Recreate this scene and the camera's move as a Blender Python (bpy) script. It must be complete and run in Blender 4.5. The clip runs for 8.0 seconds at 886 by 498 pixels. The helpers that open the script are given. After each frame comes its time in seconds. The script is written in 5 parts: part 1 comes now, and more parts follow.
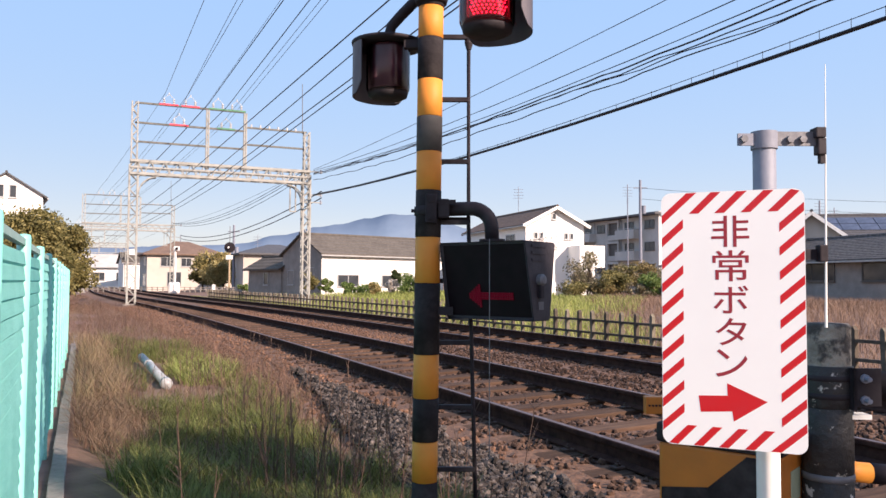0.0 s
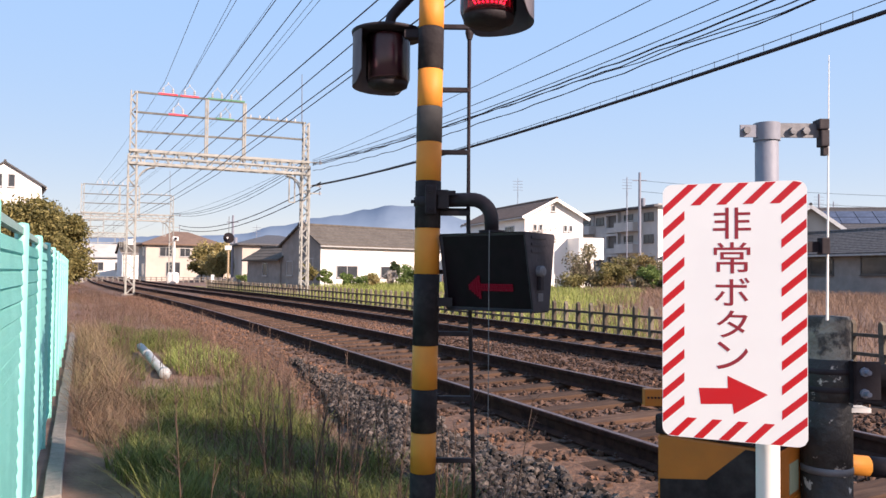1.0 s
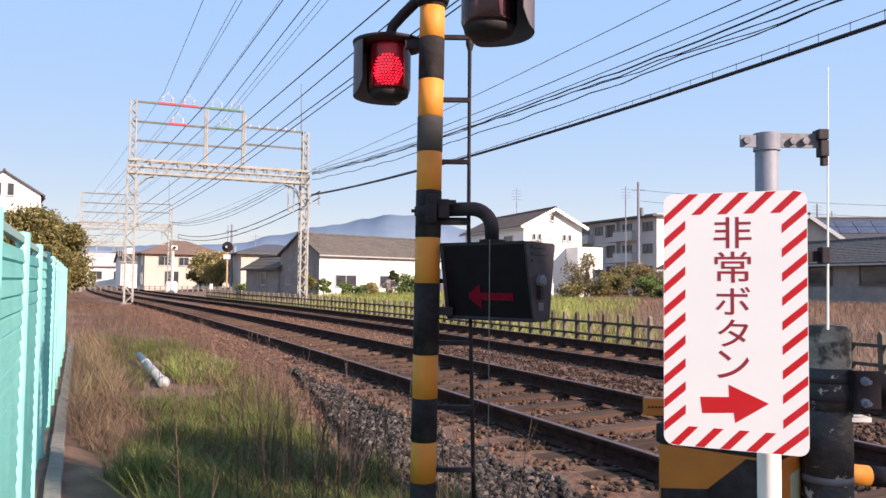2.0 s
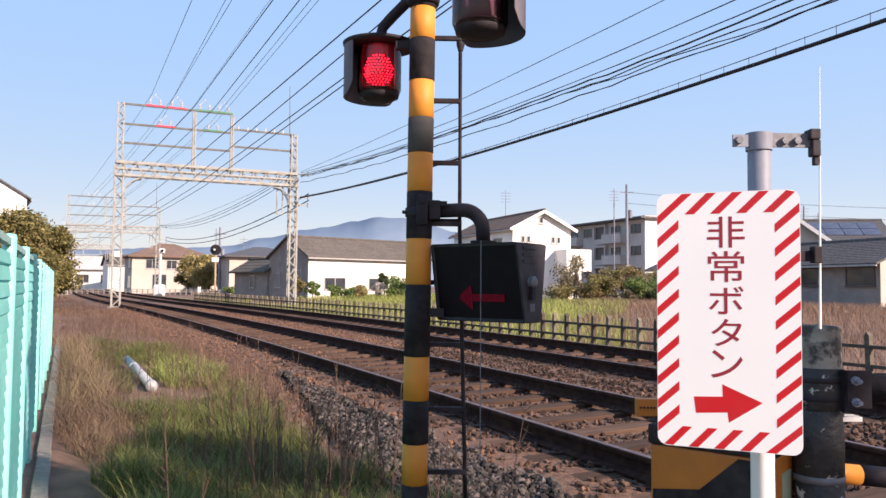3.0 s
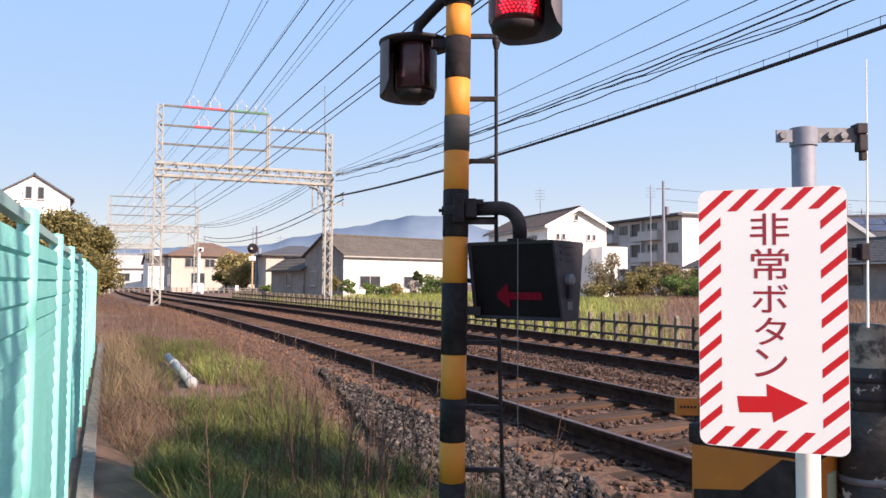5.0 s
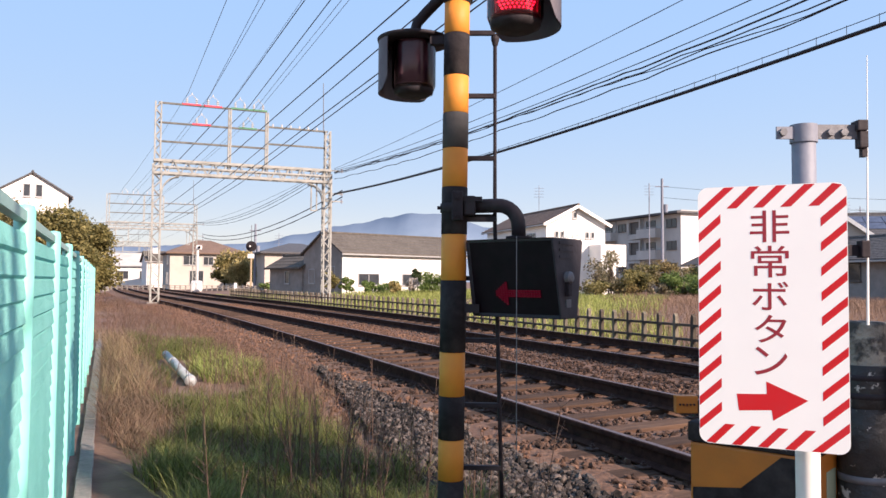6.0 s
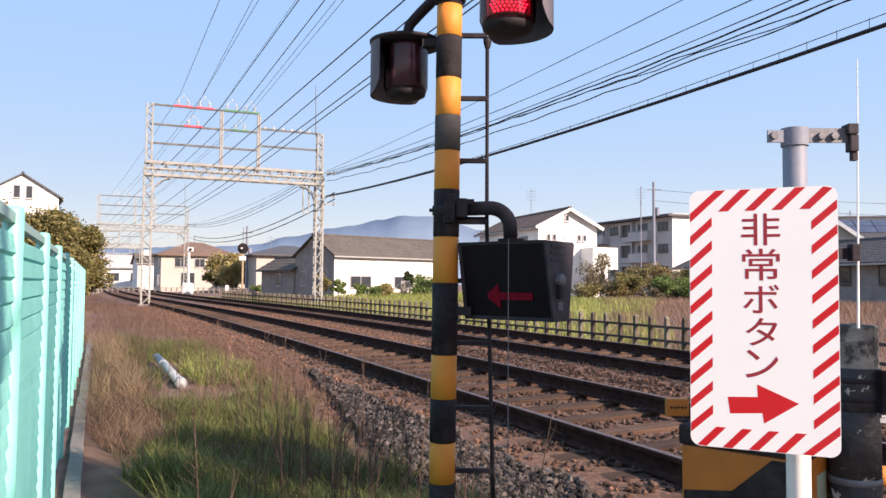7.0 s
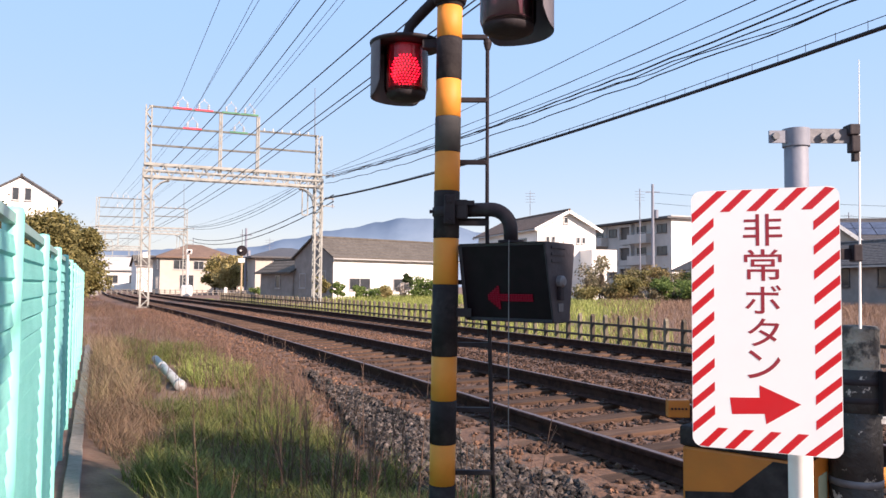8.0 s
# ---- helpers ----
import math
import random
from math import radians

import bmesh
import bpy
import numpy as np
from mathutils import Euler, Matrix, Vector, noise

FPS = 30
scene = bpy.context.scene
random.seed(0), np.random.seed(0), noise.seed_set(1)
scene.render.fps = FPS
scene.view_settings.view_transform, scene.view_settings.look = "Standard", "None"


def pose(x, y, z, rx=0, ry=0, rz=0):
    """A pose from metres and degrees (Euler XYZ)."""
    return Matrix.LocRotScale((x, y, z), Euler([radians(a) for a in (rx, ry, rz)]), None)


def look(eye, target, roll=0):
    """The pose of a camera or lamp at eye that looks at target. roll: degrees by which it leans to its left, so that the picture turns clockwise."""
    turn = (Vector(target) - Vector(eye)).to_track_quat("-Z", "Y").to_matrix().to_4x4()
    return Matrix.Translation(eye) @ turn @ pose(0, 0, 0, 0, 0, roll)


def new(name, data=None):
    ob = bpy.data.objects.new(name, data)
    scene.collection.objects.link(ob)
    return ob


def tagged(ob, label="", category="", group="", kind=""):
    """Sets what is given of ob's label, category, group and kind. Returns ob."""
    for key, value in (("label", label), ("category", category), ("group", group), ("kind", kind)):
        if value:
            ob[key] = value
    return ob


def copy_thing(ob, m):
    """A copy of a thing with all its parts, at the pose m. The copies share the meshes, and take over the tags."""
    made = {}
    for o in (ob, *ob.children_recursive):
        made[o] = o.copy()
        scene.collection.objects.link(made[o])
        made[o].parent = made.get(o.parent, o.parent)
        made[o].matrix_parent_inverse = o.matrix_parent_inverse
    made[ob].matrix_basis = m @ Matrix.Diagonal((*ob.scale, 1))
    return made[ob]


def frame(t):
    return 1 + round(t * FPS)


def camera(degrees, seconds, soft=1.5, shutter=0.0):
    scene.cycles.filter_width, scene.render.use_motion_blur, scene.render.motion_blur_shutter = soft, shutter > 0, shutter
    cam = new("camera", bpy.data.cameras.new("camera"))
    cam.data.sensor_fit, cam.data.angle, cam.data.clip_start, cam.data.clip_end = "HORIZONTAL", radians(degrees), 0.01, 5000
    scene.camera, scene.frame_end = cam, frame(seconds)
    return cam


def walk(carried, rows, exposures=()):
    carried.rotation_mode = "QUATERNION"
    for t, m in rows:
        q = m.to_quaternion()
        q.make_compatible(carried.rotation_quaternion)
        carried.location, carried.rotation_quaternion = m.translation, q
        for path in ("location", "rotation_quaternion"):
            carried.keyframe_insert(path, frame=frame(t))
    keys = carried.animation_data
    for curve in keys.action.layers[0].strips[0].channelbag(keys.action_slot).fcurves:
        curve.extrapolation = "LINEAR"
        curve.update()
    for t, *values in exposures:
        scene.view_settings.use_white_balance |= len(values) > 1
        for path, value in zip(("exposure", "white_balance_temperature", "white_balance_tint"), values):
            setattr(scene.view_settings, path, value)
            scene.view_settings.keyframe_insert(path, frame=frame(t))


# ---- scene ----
cam = camera(60.1, 8.0)
PATH = [
    (0, (-0.002, 0.003, 1.131), (0.811, 1.828, 1.219), 0.3),
    (0.5, (-0.003, 0.007, 1.13), (0.812, 1.831, 1.209), 0.7),
    (1, (0.0, 0.013, 1.129), (0.816, 1.838, 1.195), 0.6),
    (1.2, (-0.002, 0.012, 1.129), (0.814, 1.837, 1.195), 0.6),
    (2.3, (-0.013, 0.008, 1.128), (0.807, 1.83, 1.224), 0.7),
    (2.5, (-0.015, 0.007, 1.128), (0.809, 1.827, 1.22), 0.7),
    (3, (-0.014, 0.022, 1.123), (0.83, 1.833, 1.22), 0.5),
    (3.5, (-0.02, 0.023, 1.124), (0.836, 1.828, 1.223), 0.5),
    (3.8, (-0.022, 0.021, 1.125), (0.852, 1.817, 1.225), 0.3),
    (4, (-0.023, 0.019, 1.125), (0.851, 1.815, 1.229), 0.1),
    (4.2, (-0.025, 0.021, 1.124), (0.841, 1.82, 1.231), 0.2),
    (4.5, (-0.029, 0.024, 1.123), (0.785, 1.848, 1.22), 0.3),
    (5, (-0.025, 0.023, 1.124), (0.737, 1.87, 1.215), 0.4),
    (5.2, (-0.024, 0.025, 1.124), (0.725, 1.877, 1.212), 0.4),
    (6.3, (-0.02, 0.034, 1.123), (0.753, 1.876, 1.208), 0.4),
    (6.5, (-0.019, 0.036, 1.123), (0.758, 1.876, 1.21), 0.4),
    (7, (-0.018, 0.035, 1.123), (0.766, 1.873, 1.215), 0.5),
    (7.5, (-0.02, 0.036, 1.121), (0.766, 1.873, 1.216), 0.4),
    (8, (-0.022, 0.04, 1.119), (0.764, 1.876, 1.217), 0.5),
]
walk(cam, [(t, look(eye, target, roll)) for t, eye, target, roll in PATH],
     exposures=[(0, 0.78, 6700, 25), (7.0, 0.79, 6700, 25), (8.0, 0.89, 6700, 25)])

# world, sun, exposure
world = bpy.data.worlds.new("sky")
scene.world = world
world.use_nodes = True
wn = world.node_tree
sky = wn.nodes.new("ShaderNodeTexSky")
sky.sky_type = "NISHITA"
sky.sun_disc = False
SUN_DIR = Vector((0.41, -0.787, 0.454)).normalized()
sky.sun_elevation = math.asin(SUN_DIR.z)
sky.sun_rotation = math.atan2(SUN_DIR.x, SUN_DIR.y)
sky.air_density, sky.dust_density, sky.ozone_density = 0.85, 0.45, 1.4
# thin spring haze: evens the sky out between zenith and horizon
haze = wn.nodes.new("ShaderNodeGamma")
haze.inputs[1].default_value = 0.25
tone = wn.nodes.new("ShaderNodeHueSaturation")
tone.inputs["Saturation"].default_value = 2.75
wn.links.new(sky.outputs[0], haze.inputs[0])
wn.links.new(haze.outputs[0], tone.inputs["Color"])
grey = wn.nodes.new("ShaderNodeRGBToBW")
even = wn.nodes.new("ShaderNodeMath")
even.operation = "POWER"
even.inputs[1].default_value = -0.25
level = wn.nodes.new("ShaderNodeVectorMath")
level.operation = "SCALE"
wn.links.new(sky.outputs[0], grey.inputs[0])
wn.links.new(grey.outputs[0], even.inputs[0])
wn.links.new(tone.outputs[0], level.inputs[0])
wn.links.new(even.outputs[0], level.inputs["Scale"])
wn.links.new(level.outputs[0], wn.nodes["Background"].inputs[0])
wn.nodes["Background"].inputs[1].default_value = 0.5
sun_data = bpy.data.lights.new("sun", "SUN")
sun_data.energy, sun_data.angle, sun_data.color = 5.2, radians(0.55), (1.0, 0.88, 0.72)
sun = new("sun", sun_data)
sun.matrix_world = look(SUN_DIR * 40, (0, 0, 0))


# ---------------------------------------------------------------- materials
def material(name, c1, c2=None, scale=8.0, rough=0.8, metal=0.0, bump=0.15, bump_scale=None, stain=None, stain_scale=1.2,
             stain_amount=0.5, stain_edge=(0.45, 0.7), vary=0.0, island=0.0, emit=None, stretch=(1, 1, 1), spec=0.5):
    """Grain between two colours, larger stains, fine relief, and a shift from piece to piece."""
    m = bpy.data.materials.new(name)
    m.use_nodes = True
    n, l = m.node_tree.nodes, m.node_tree.links
    b = n["Principled BSDF"]
    b.inputs["Roughness"].default_value, b.inputs["Metallic"].default_value = rough, metal
    b.inputs["Specular IOR Level"].default_value = spec
    co = n.new("ShaderNodeTexCoord")
    mp = n.new("ShaderNodeMapping")
    mp.inputs["Scale"].default_value = stretch
    l.new(co.outputs["Object"], mp.inputs[0])
    grain = n.new("ShaderNodeTexNoise")
    grain.inputs["Scale"].default_value, grain.inputs["Detail"].default_value = scale, 6
    l.new(mp.outputs[0], grain.inputs[0])
    ramp = n.new("ShaderNodeValToRGB")
    ramp.color_ramp.elements[0].position, ramp.color_ramp.elements[1].position = 0.32, 0.68
    ramp.color_ramp.elements[0].color = (*c1, 1)
    ramp.color_ramp.elements[1].color = (*(c2 or [v * 0.8 for v in c1]), 1)
    l.new(grain.outputs[0], ramp.inputs[0])
    out = ramp.outputs[0]
    if stain:
        st = n.new("ShaderNodeTexNoise")
        st.inputs["Scale"].default_value, st.inputs["Detail"].default_value = stain_scale, 5
        st.inputs["Roughness"].default_value = 0.65
        l.new(mp.outputs[0], st.inputs[0])
        r2 = n.new("ShaderNodeValToRGB")
        r2.color_ramp.elements[0].position, r2.color_ramp.elements[1].position = stain_edge
        r2.color_ramp.elements[1].color = (stain_amount,) * 3 + (1,)
        l.new(st.outputs[0], r2.inputs[0])
        mix = n.new("ShaderNodeMixRGB")
        l.new(r2.outputs[0], mix.inputs[0])
        l.new(out, mix.inputs[1])
        mix.inputs[2].default_value = (*stain, 1)
        out = mix.outputs[0]
    if vary or island:
        hs = n.new("ShaderNodeHueSaturation")
        mr = n.new("ShaderNodeMapRange")
        amount = vary or island
        mr.inputs[3].default_value, mr.inputs[4].default_value = 1 - amount, 1 + amount
        if vary:
            l.new(n.new("ShaderNodeObjectInfo").outputs["Random"], mr.inputs[0])
        else:
            l.new(n.new("ShaderNodeNewGeometry").outputs["Random Per Island"], mr.inputs[0])
        l.new(mr.outputs[0], hs.inputs["Value"])
        l.new(out, hs.inputs["Color"])
        out = hs.outputs[0]
    l.new(out, b.inputs["Base Color"])
    if bump:
        bt = n.new("ShaderNodeTexNoise")
        bt.inputs["Scale"].default_value, bt.inputs["Detail"].default_value = bump_scale or scale * 3, 5
        l.new(mp.outputs[0], bt.inputs[0])
        bp = n.new("ShaderNodeBump")
        bp.inputs["Strength"].default_value, bp.inputs["Distance"].default_value = bump, 0.02
        l.new(bt.outputs[0], bp.inputs["Height"])
        l.new(bp.outputs[0], b.inputs["Normal"])
    if emit:
        b.inputs["Emission Color"].default_value = (*emit[:3], 1)
        b.inputs["Emission Strength"].default_value = emit[3]
    return m


M = {}
M["soil"] = material("soil", (0.13, 0.072, 0.049), (0.225, 0.134, 0.094), 3.0, 0.95, bump=0.6, bump_scale=14, stain=(0.12, 0.088, 0.055), stain_scale=0.35, stain_amount=0.4)
M["ballast"] = material("ballast", (0.095, 0.047, 0.027), (0.19, 0.1, 0.058), 20, 0.95, bump=1.0, bump_scale=24, stain=(0.1, 0.063, 0.05), stain_scale=0.8, stain_amount=0.6)
M["stone_brown"] = material("stone_brown", (0.078, 0.039, 0.024), (0.195, 0.104, 0.062), 12, 0.95, bump=0.4, island=0.55)
M["stone_grey"] = material("stone_grey", (0.02, 0.017, 0.016), (0.105, 0.086, 0.075), 22, 0.95, spec=0.2, bump=0.4, island=0.8)
M["stone_dark"] = material("stone_dark", (0.035, 0.021, 0.016), (0.1, 0.06, 0.042), 14, 0.95, spec=0.2, bump=0.4, island=0.6)
M["rail_side"] = material("rail_side", (0.026, 0.014, 0.013), (0.06, 0.031, 0.024), 14, 0.95, spec=0.06, bump=0.3, stain=(0.1, 0.048, 0.03), stain_scale=4)
M["rail_top"] = material("rail_top", (0.11, 0.08, 0.075), (0.19, 0.14, 0.13), 18, 0.55, 0.5, bump=0.05, stain=(0.07, 0.04, 0.032), stain_scale=2.5)
M["sleeper"] = material("sleeper", (0.055, 0.031, 0.021), (0.105, 0.062, 0.041), 7, 0.95, spec=0.2, bump=0.5, stain=(0.125, 0.08, 0.054), stain_scale=3, vary=0.3, stretch=(0.4, 3, 3))
M["clip"] = material("clip", (0.05, 0.03, 0.024), (0.1, 0.06, 0.045), 30, 0.8, 0.2)
M["concrete"] = material("concrete", (0.22, 0.195, 0.17), (0.31, 0.275, 0.24), 14, 0.9, bump=0.3, stain=(0.2, 0.17, 0.14), stain_scale=2.5, vary=0.12)
M["teal"] = material("teal", (0.27, 0.74, 0.65), (0.33, 0.8, 0.71), 5, 0.6, bump=0.25, bump_scale=60, stain=(0.2, 0.6, 0.53), stain_scale=1.5, stain_amount=0.7)
M["teal_frame"] = material("teal_frame", (0.2, 0.6, 0.52), (0.24, 0.66, 0.57), 9, 0.5, bump=0.1, stain=(0.13, 0.4, 0.34), stain_scale=3)
M["grey_rail"] = material("grey_rail", (0.24, 0.42, 0.38), (0.32, 0.48, 0.44), 9, 0.45, 0.2, bump=0.1)
M["yellow"] = material("yellow", (0.66, 0.225, 0.022), (0.73, 0.262, 0.028), 9, 0.62, bump=0.08, stain=(0.55, 0.26, 0.03), stain_scale=4, stain_amount=0.55)
M["black"] = material("black", (0.017, 0.012, 0.015), (0.03, 0.024, 0.028), 14, 0.65, bump=0.12, stain=(0.052, 0.045, 0.046), stain_scale=5, stain_amount=0.4, spec=0.22)
M["black_tape"] = material("black_tape", (0.015, 0.012, 0.013), (0.03, 0.025, 0.026), 12, 0.75, bump=0.2, stain=(0.085, 0.075, 0.07), stain_scale=9, stain_amount=0.4, spec=0.14)
M["worn_band"] = material("worn_band", (0.06, 0.056, 0.053), (0.09, 0.083, 0.077), 10, 0.8, bump=0.15, stain=(0.035, 0.032, 0.032), stain_scale=7, spec=0.2)
M["shield"] = material("shield", (0.08, 0.068, 0.078), (0.11, 0.095, 0.107), 10, 0.6, bump=0.05, stain=(0.15, 0.135, 0.14), stain_scale=6, stain_amount=0.4)
M["case"] = material("case", (0.028, 0.024, 0.03), (0.045, 0.039, 0.046), 16, 0.6, bump=0.1, stain=(0.075, 0.066, 0.07), stain_scale=6, stain_amount=0.4, spec=0.3)
M["chipped"] = material("chipped", (0.018, 0.017, 0.017), (0.045, 0.042, 0.04), 12, 0.5, bump=0.4, stain=(0.55, 0.51, 0.45), stain_scale=17, stain_amount=0.9, stain_edge=(0.61, 0.65), spec=0.4)
M["chipped_cap"] = material("chipped_cap", (0.17, 0.145, 0.11), (0.33, 0.29, 0.225), 16, 0.9, bump=0.8, stain=(0.035, 0.03, 0.027), stain_scale=12, stain_amount=0.9, stain_edge=(0.46, 0.56))
M["board"] = material("board", (0.007, 0.003, 0.005), (0.012, 0.005, 0.008), 20, 0.5, bump=0.03, spec=0.1)
M["lamp_core"] = material("lamp_core", (0.15, 0.08, 0.105), (0.18, 0.095, 0.125), 14, 0.4, bump=0.05)
M["led"] = material("led", (0.6, 0.02, 0.03), (0.6, 0.02, 0.03), 5, 0.4, bump=0, emit=(1.0, 0.012, 0.03, 5.0))
M["led_dim"] = material("led_dim", (0.03, 0.002, 0.006), (0.04, 0.003, 0.008), 5, 0.6, bump=0, emit=(1.0, 0.02, 0.11, 0.03), spec=0.1)
M["white_sign"] = material("white_sign", (0.91, 0.89, 0.85), (0.93, 0.91, 0.87), 4, 0.45, bump=0.02, stain=(0.85, 0.83, 0.8), stain_scale=3, stain_amount=0.4)
M["red_sign"] = material("red_sign", (0.6, 0.006, 0.009), (0.64, 0.009, 0.013), 6, 0.45, bump=0.02, stain=(0.5, 0.03, 0.04), stain_scale=5)
M["red_text"] = material("red_text", (0.28, 0.017, 0.028), (0.33, 0.022, 0.034), 6, 0.5, bump=0.02)
M["zinc"] = material("zinc", (0.165, 0.178, 0.22), (0.215, 0.228, 0.27), 12, 0.6, 0.0, bump=0.08, stain=(0.26, 0.265, 0.3), stain_scale=5)
M["zinc_dark"] = material("zinc_dark", (0.12, 0.12, 0.13), (0.2, 0.2, 0.21), 12, 0.6, 0.3, bump=0.15)
M["white_paint"] = material("white_paint", (0.75, 0.74, 0.7), (0.82, 0.8, 0.76), 6, 0.6, bump=0.06, stain=(0.55, 0.5, 0.44), stain_scale=4, stain_amount=0.4)
M["gantry"] = material("gantry", (0.27, 0.275, 0.255), (0.36, 0.36, 0.33), 4, 0.75, 0.0, bump=0.1, stain=(0.2, 0.19, 0.155), stain_scale=1.5, stain_amount=0.5)
M["gantry_dark"] = material("gantry_dark", (0.09, 0.09, 0.08), (0.16, 0.16, 0.14), 4, 0.8, 0.0, bump=0.1)
M["ins_red"] = material("ins_red", (0.6, 0.03, 0.06), (0.7, 0.05, 0.08), 8, 0.4, bump=0)
M["ins_green"] = material("ins_green", (0.03, 0.16, 0.08), (0.04, 0.2, 0.1), 8, 0.4, bump=0)
M["porcelain"] = material("porcelain", (0.42, 0.42, 0.41), (0.5, 0.5, 0.48), 8, 0.3, bump=0)
M["wire"] = material("wire", (0.05, 0.055, 0.06), (0.09, 0.09, 0.1), 4, 0.6, 0.3, bump=0)
M["wire_black"] = material("wire_black", (0.015, 0.015, 0.018), (0.025, 0.025, 0.028), 4, 0.7, bump=0)
M["fence_lit"] = material("fence_lit", (0.085, 0.072, 0.052), (0.15, 0.128, 0.095), 9, 0.9, bump=0.3, vary=0.3)
M["fence_wood"] = material("fence_wood", (0.045, 0.035, 0.026), (0.085, 0.065, 0.045), 9, 0.9, bump=0.3, vary=0.25)
M["orange"] = material("orange", (0.46, 0.138, 0.014), (0.53, 0.165, 0.018), 7, 0.5, bump=0.08, stain=(0.3, 0.11, 0.02), stain_scale=4)
M["plaster_white"] = material("plaster_white", (0.78, 0.76, 0.72), (0.83, 0.81, 0.77), 2, 0.9, bump=0.08, stain=(0.66, 0.63, 0.58), stain_scale=0.5, stain_amount=0.5)
M["plaster_cream"] = material("plaster_cream", (0.44, 0.395, 0.345), (0.5, 0.45, 0.395), 2, 0.9, bump=0.08, stain=(0.37, 0.33, 0.285), stain_scale=0.5, stain_amount=0.5)
M["plaster_grey"] = material("plaster_grey", (0.43, 0.415, 0.39), (0.5, 0.485, 0.455), 2, 0.9, bump=0.08, stain=(0.3, 0.285, 0.26), stain_scale=0.5, stain_amount=0.6)
M["slate_wall"] = material("slate_wall", (0.235, 0.21, 0.19), (0.3, 0.27, 0.245), 2, 0.9, bump=0.1, stain=(0.17, 0.155, 0.145), stain_scale=0.7, stain_amount=0.6)
M["roof_grey"] = material("roof_grey", (0.085, 0.075, 0.064), (0.135, 0.118, 0.1), 5, 0.95, bump=0.3, stain=(0.06, 0.052, 0.045), stain_scale=0.8, island=0.12, spec=0.2)
M["roof_brown"] = material("roof_brown", (0.13, 0.082, 0.056), (0.2, 0.128, 0.09), 5, 0.85, bump=0.3, stain=(0.08, 0.052, 0.042), stain_scale=0.8, island=0.12)
M["roof_tile"] = material("roof_tile", (0.085, 0.08, 0.078), (0.16, 0.15, 0.145), 6, 0.95, bump=0.2, island=0.12, spec=0.15)
M["roof_dark"] = material("roof_dark", (0.05, 0.05, 0.055), (0.09, 0.088, 0.09), 6, 0.7, bump=0.2, island=0.12)
M["solar"] = material("solar", (0.06, 0.07, 0.1), (0.09, 0.105, 0.15), 3, 0.2, 0.2, bump=0)
M["dark_window"] = material("dark_window", (0.03, 0.035, 0.04), (0.055, 0.06, 0.07), 1.5, 0.12, bump=0)
M["frame_grey"] = material("frame_grey", (0.3, 0.3, 0.3), (0.38, 0.38, 0.38), 5, 0.5, 0.3, bump=0)
M["frame_dark"] = material("frame_dark", (0.06, 0.055, 0.05), (0.09, 0.08, 0.075), 5, 0.5, bump=0)
M["bark"] = material("bark", (0.07, 0.05, 0.035), (0.13, 0.1, 0.07), 10, 0.95, bump=0.5)
M["pvc"] = material("pvc", (0.3, 0.32, 0.33), (0.4, 0.41, 0.41), 8, 0.5, bump=0.1, stain=(0.2, 0.17, 0.14), stain_scale=6, stain_amount=0.5)
# distance haze is put into the hills' colour: blue with paler blue patches
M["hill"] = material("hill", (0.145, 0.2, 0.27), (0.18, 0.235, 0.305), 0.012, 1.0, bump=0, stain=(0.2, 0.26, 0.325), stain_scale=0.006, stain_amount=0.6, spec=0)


def leafy(name, c1, c2, rough=0.65):
    """Leaves and blades: colour shifts leaf by leaf, some light passes through."""
    m = bpy.data.materials.new(name)
    m.use_nodes = True
    n, l = m.node_tree.nodes, m.node_tree.links
    b = n["Principled BSDF"]
    b.inputs["Roughness"].default_value = rough
    b.inputs["Specular IOR Level"].default_value = 0.25
    ramp = n.new("ShaderNodeValToRGB")
    ramp.color_ramp.elements[0].color, ramp.color_ramp.elements[1].color = (*c1, 1), (*c2, 1)
    l.new(n.new("ShaderNodeNewGeometry").outputs["Random Per Island"], ramp.inputs[0])
    l.new(ramp.outputs[0], b.inputs["Base Color"])
    tr = n.new("ShaderNodeBsdfTranslucent")
    l.new(ramp.outputs[0], tr.inputs[0])
    mix = n.new("ShaderNodeMixShader")
    mix.inputs[0].default_value = 0.3
    l.new(b.outputs[0], mix.inputs[1])
    l.new(tr.outputs[0], mix.inputs[2])
    l.new(mix.outputs[0], n["Material Output"].inputs[0])
    return m


M["grass_green"] = leafy("grass_green", (0.07, 0.088, 0.026), (0.255, 0.26, 0.08))
M["field_green"] = leafy("field_green", (0.17, 0.21, 0.045), (0.4, 0.42, 0.13))
M["grass_dry"] = leafy("grass_dry", (0.125, 0.08, 0.052), (0.3, 0.205, 0.13))
M["straw"] = leafy("straw", (0.18, 0.122, 0.07), (0.38, 0.28, 0.16))
M["field_dry"] = leafy("field_dry", (0.17, 0.1, 0.07), (0.34, 0.225, 0.15))
M["stalk"] = leafy("stalk", (0.08, 0.052, 0.04), (0.19, 0.12, 0.088))
M["weed_brown"] = leafy("weed_brown", (0.09, 0.05, 0.038), (0.29, 0.17, 0.12))
M["leaf_olive"] = leafy("leaf_olive", (0.08, 0.078, 0.025), (0.31, 0.26, 0.1))
M["leaf_green"] = leafy("leaf_green", (0.07, 0.11, 0.025), (0.2, 0.27, 0.08))
M["leaf_dark"] = leafy("leaf_dark", (0.025, 0.045, 0.015), (0.08, 0.1, 0.035))
M["leaf_yellow"] = leafy("leaf_yellow", (0.13, 0.1, 0.04), (0.33, 0.25, 0.11))
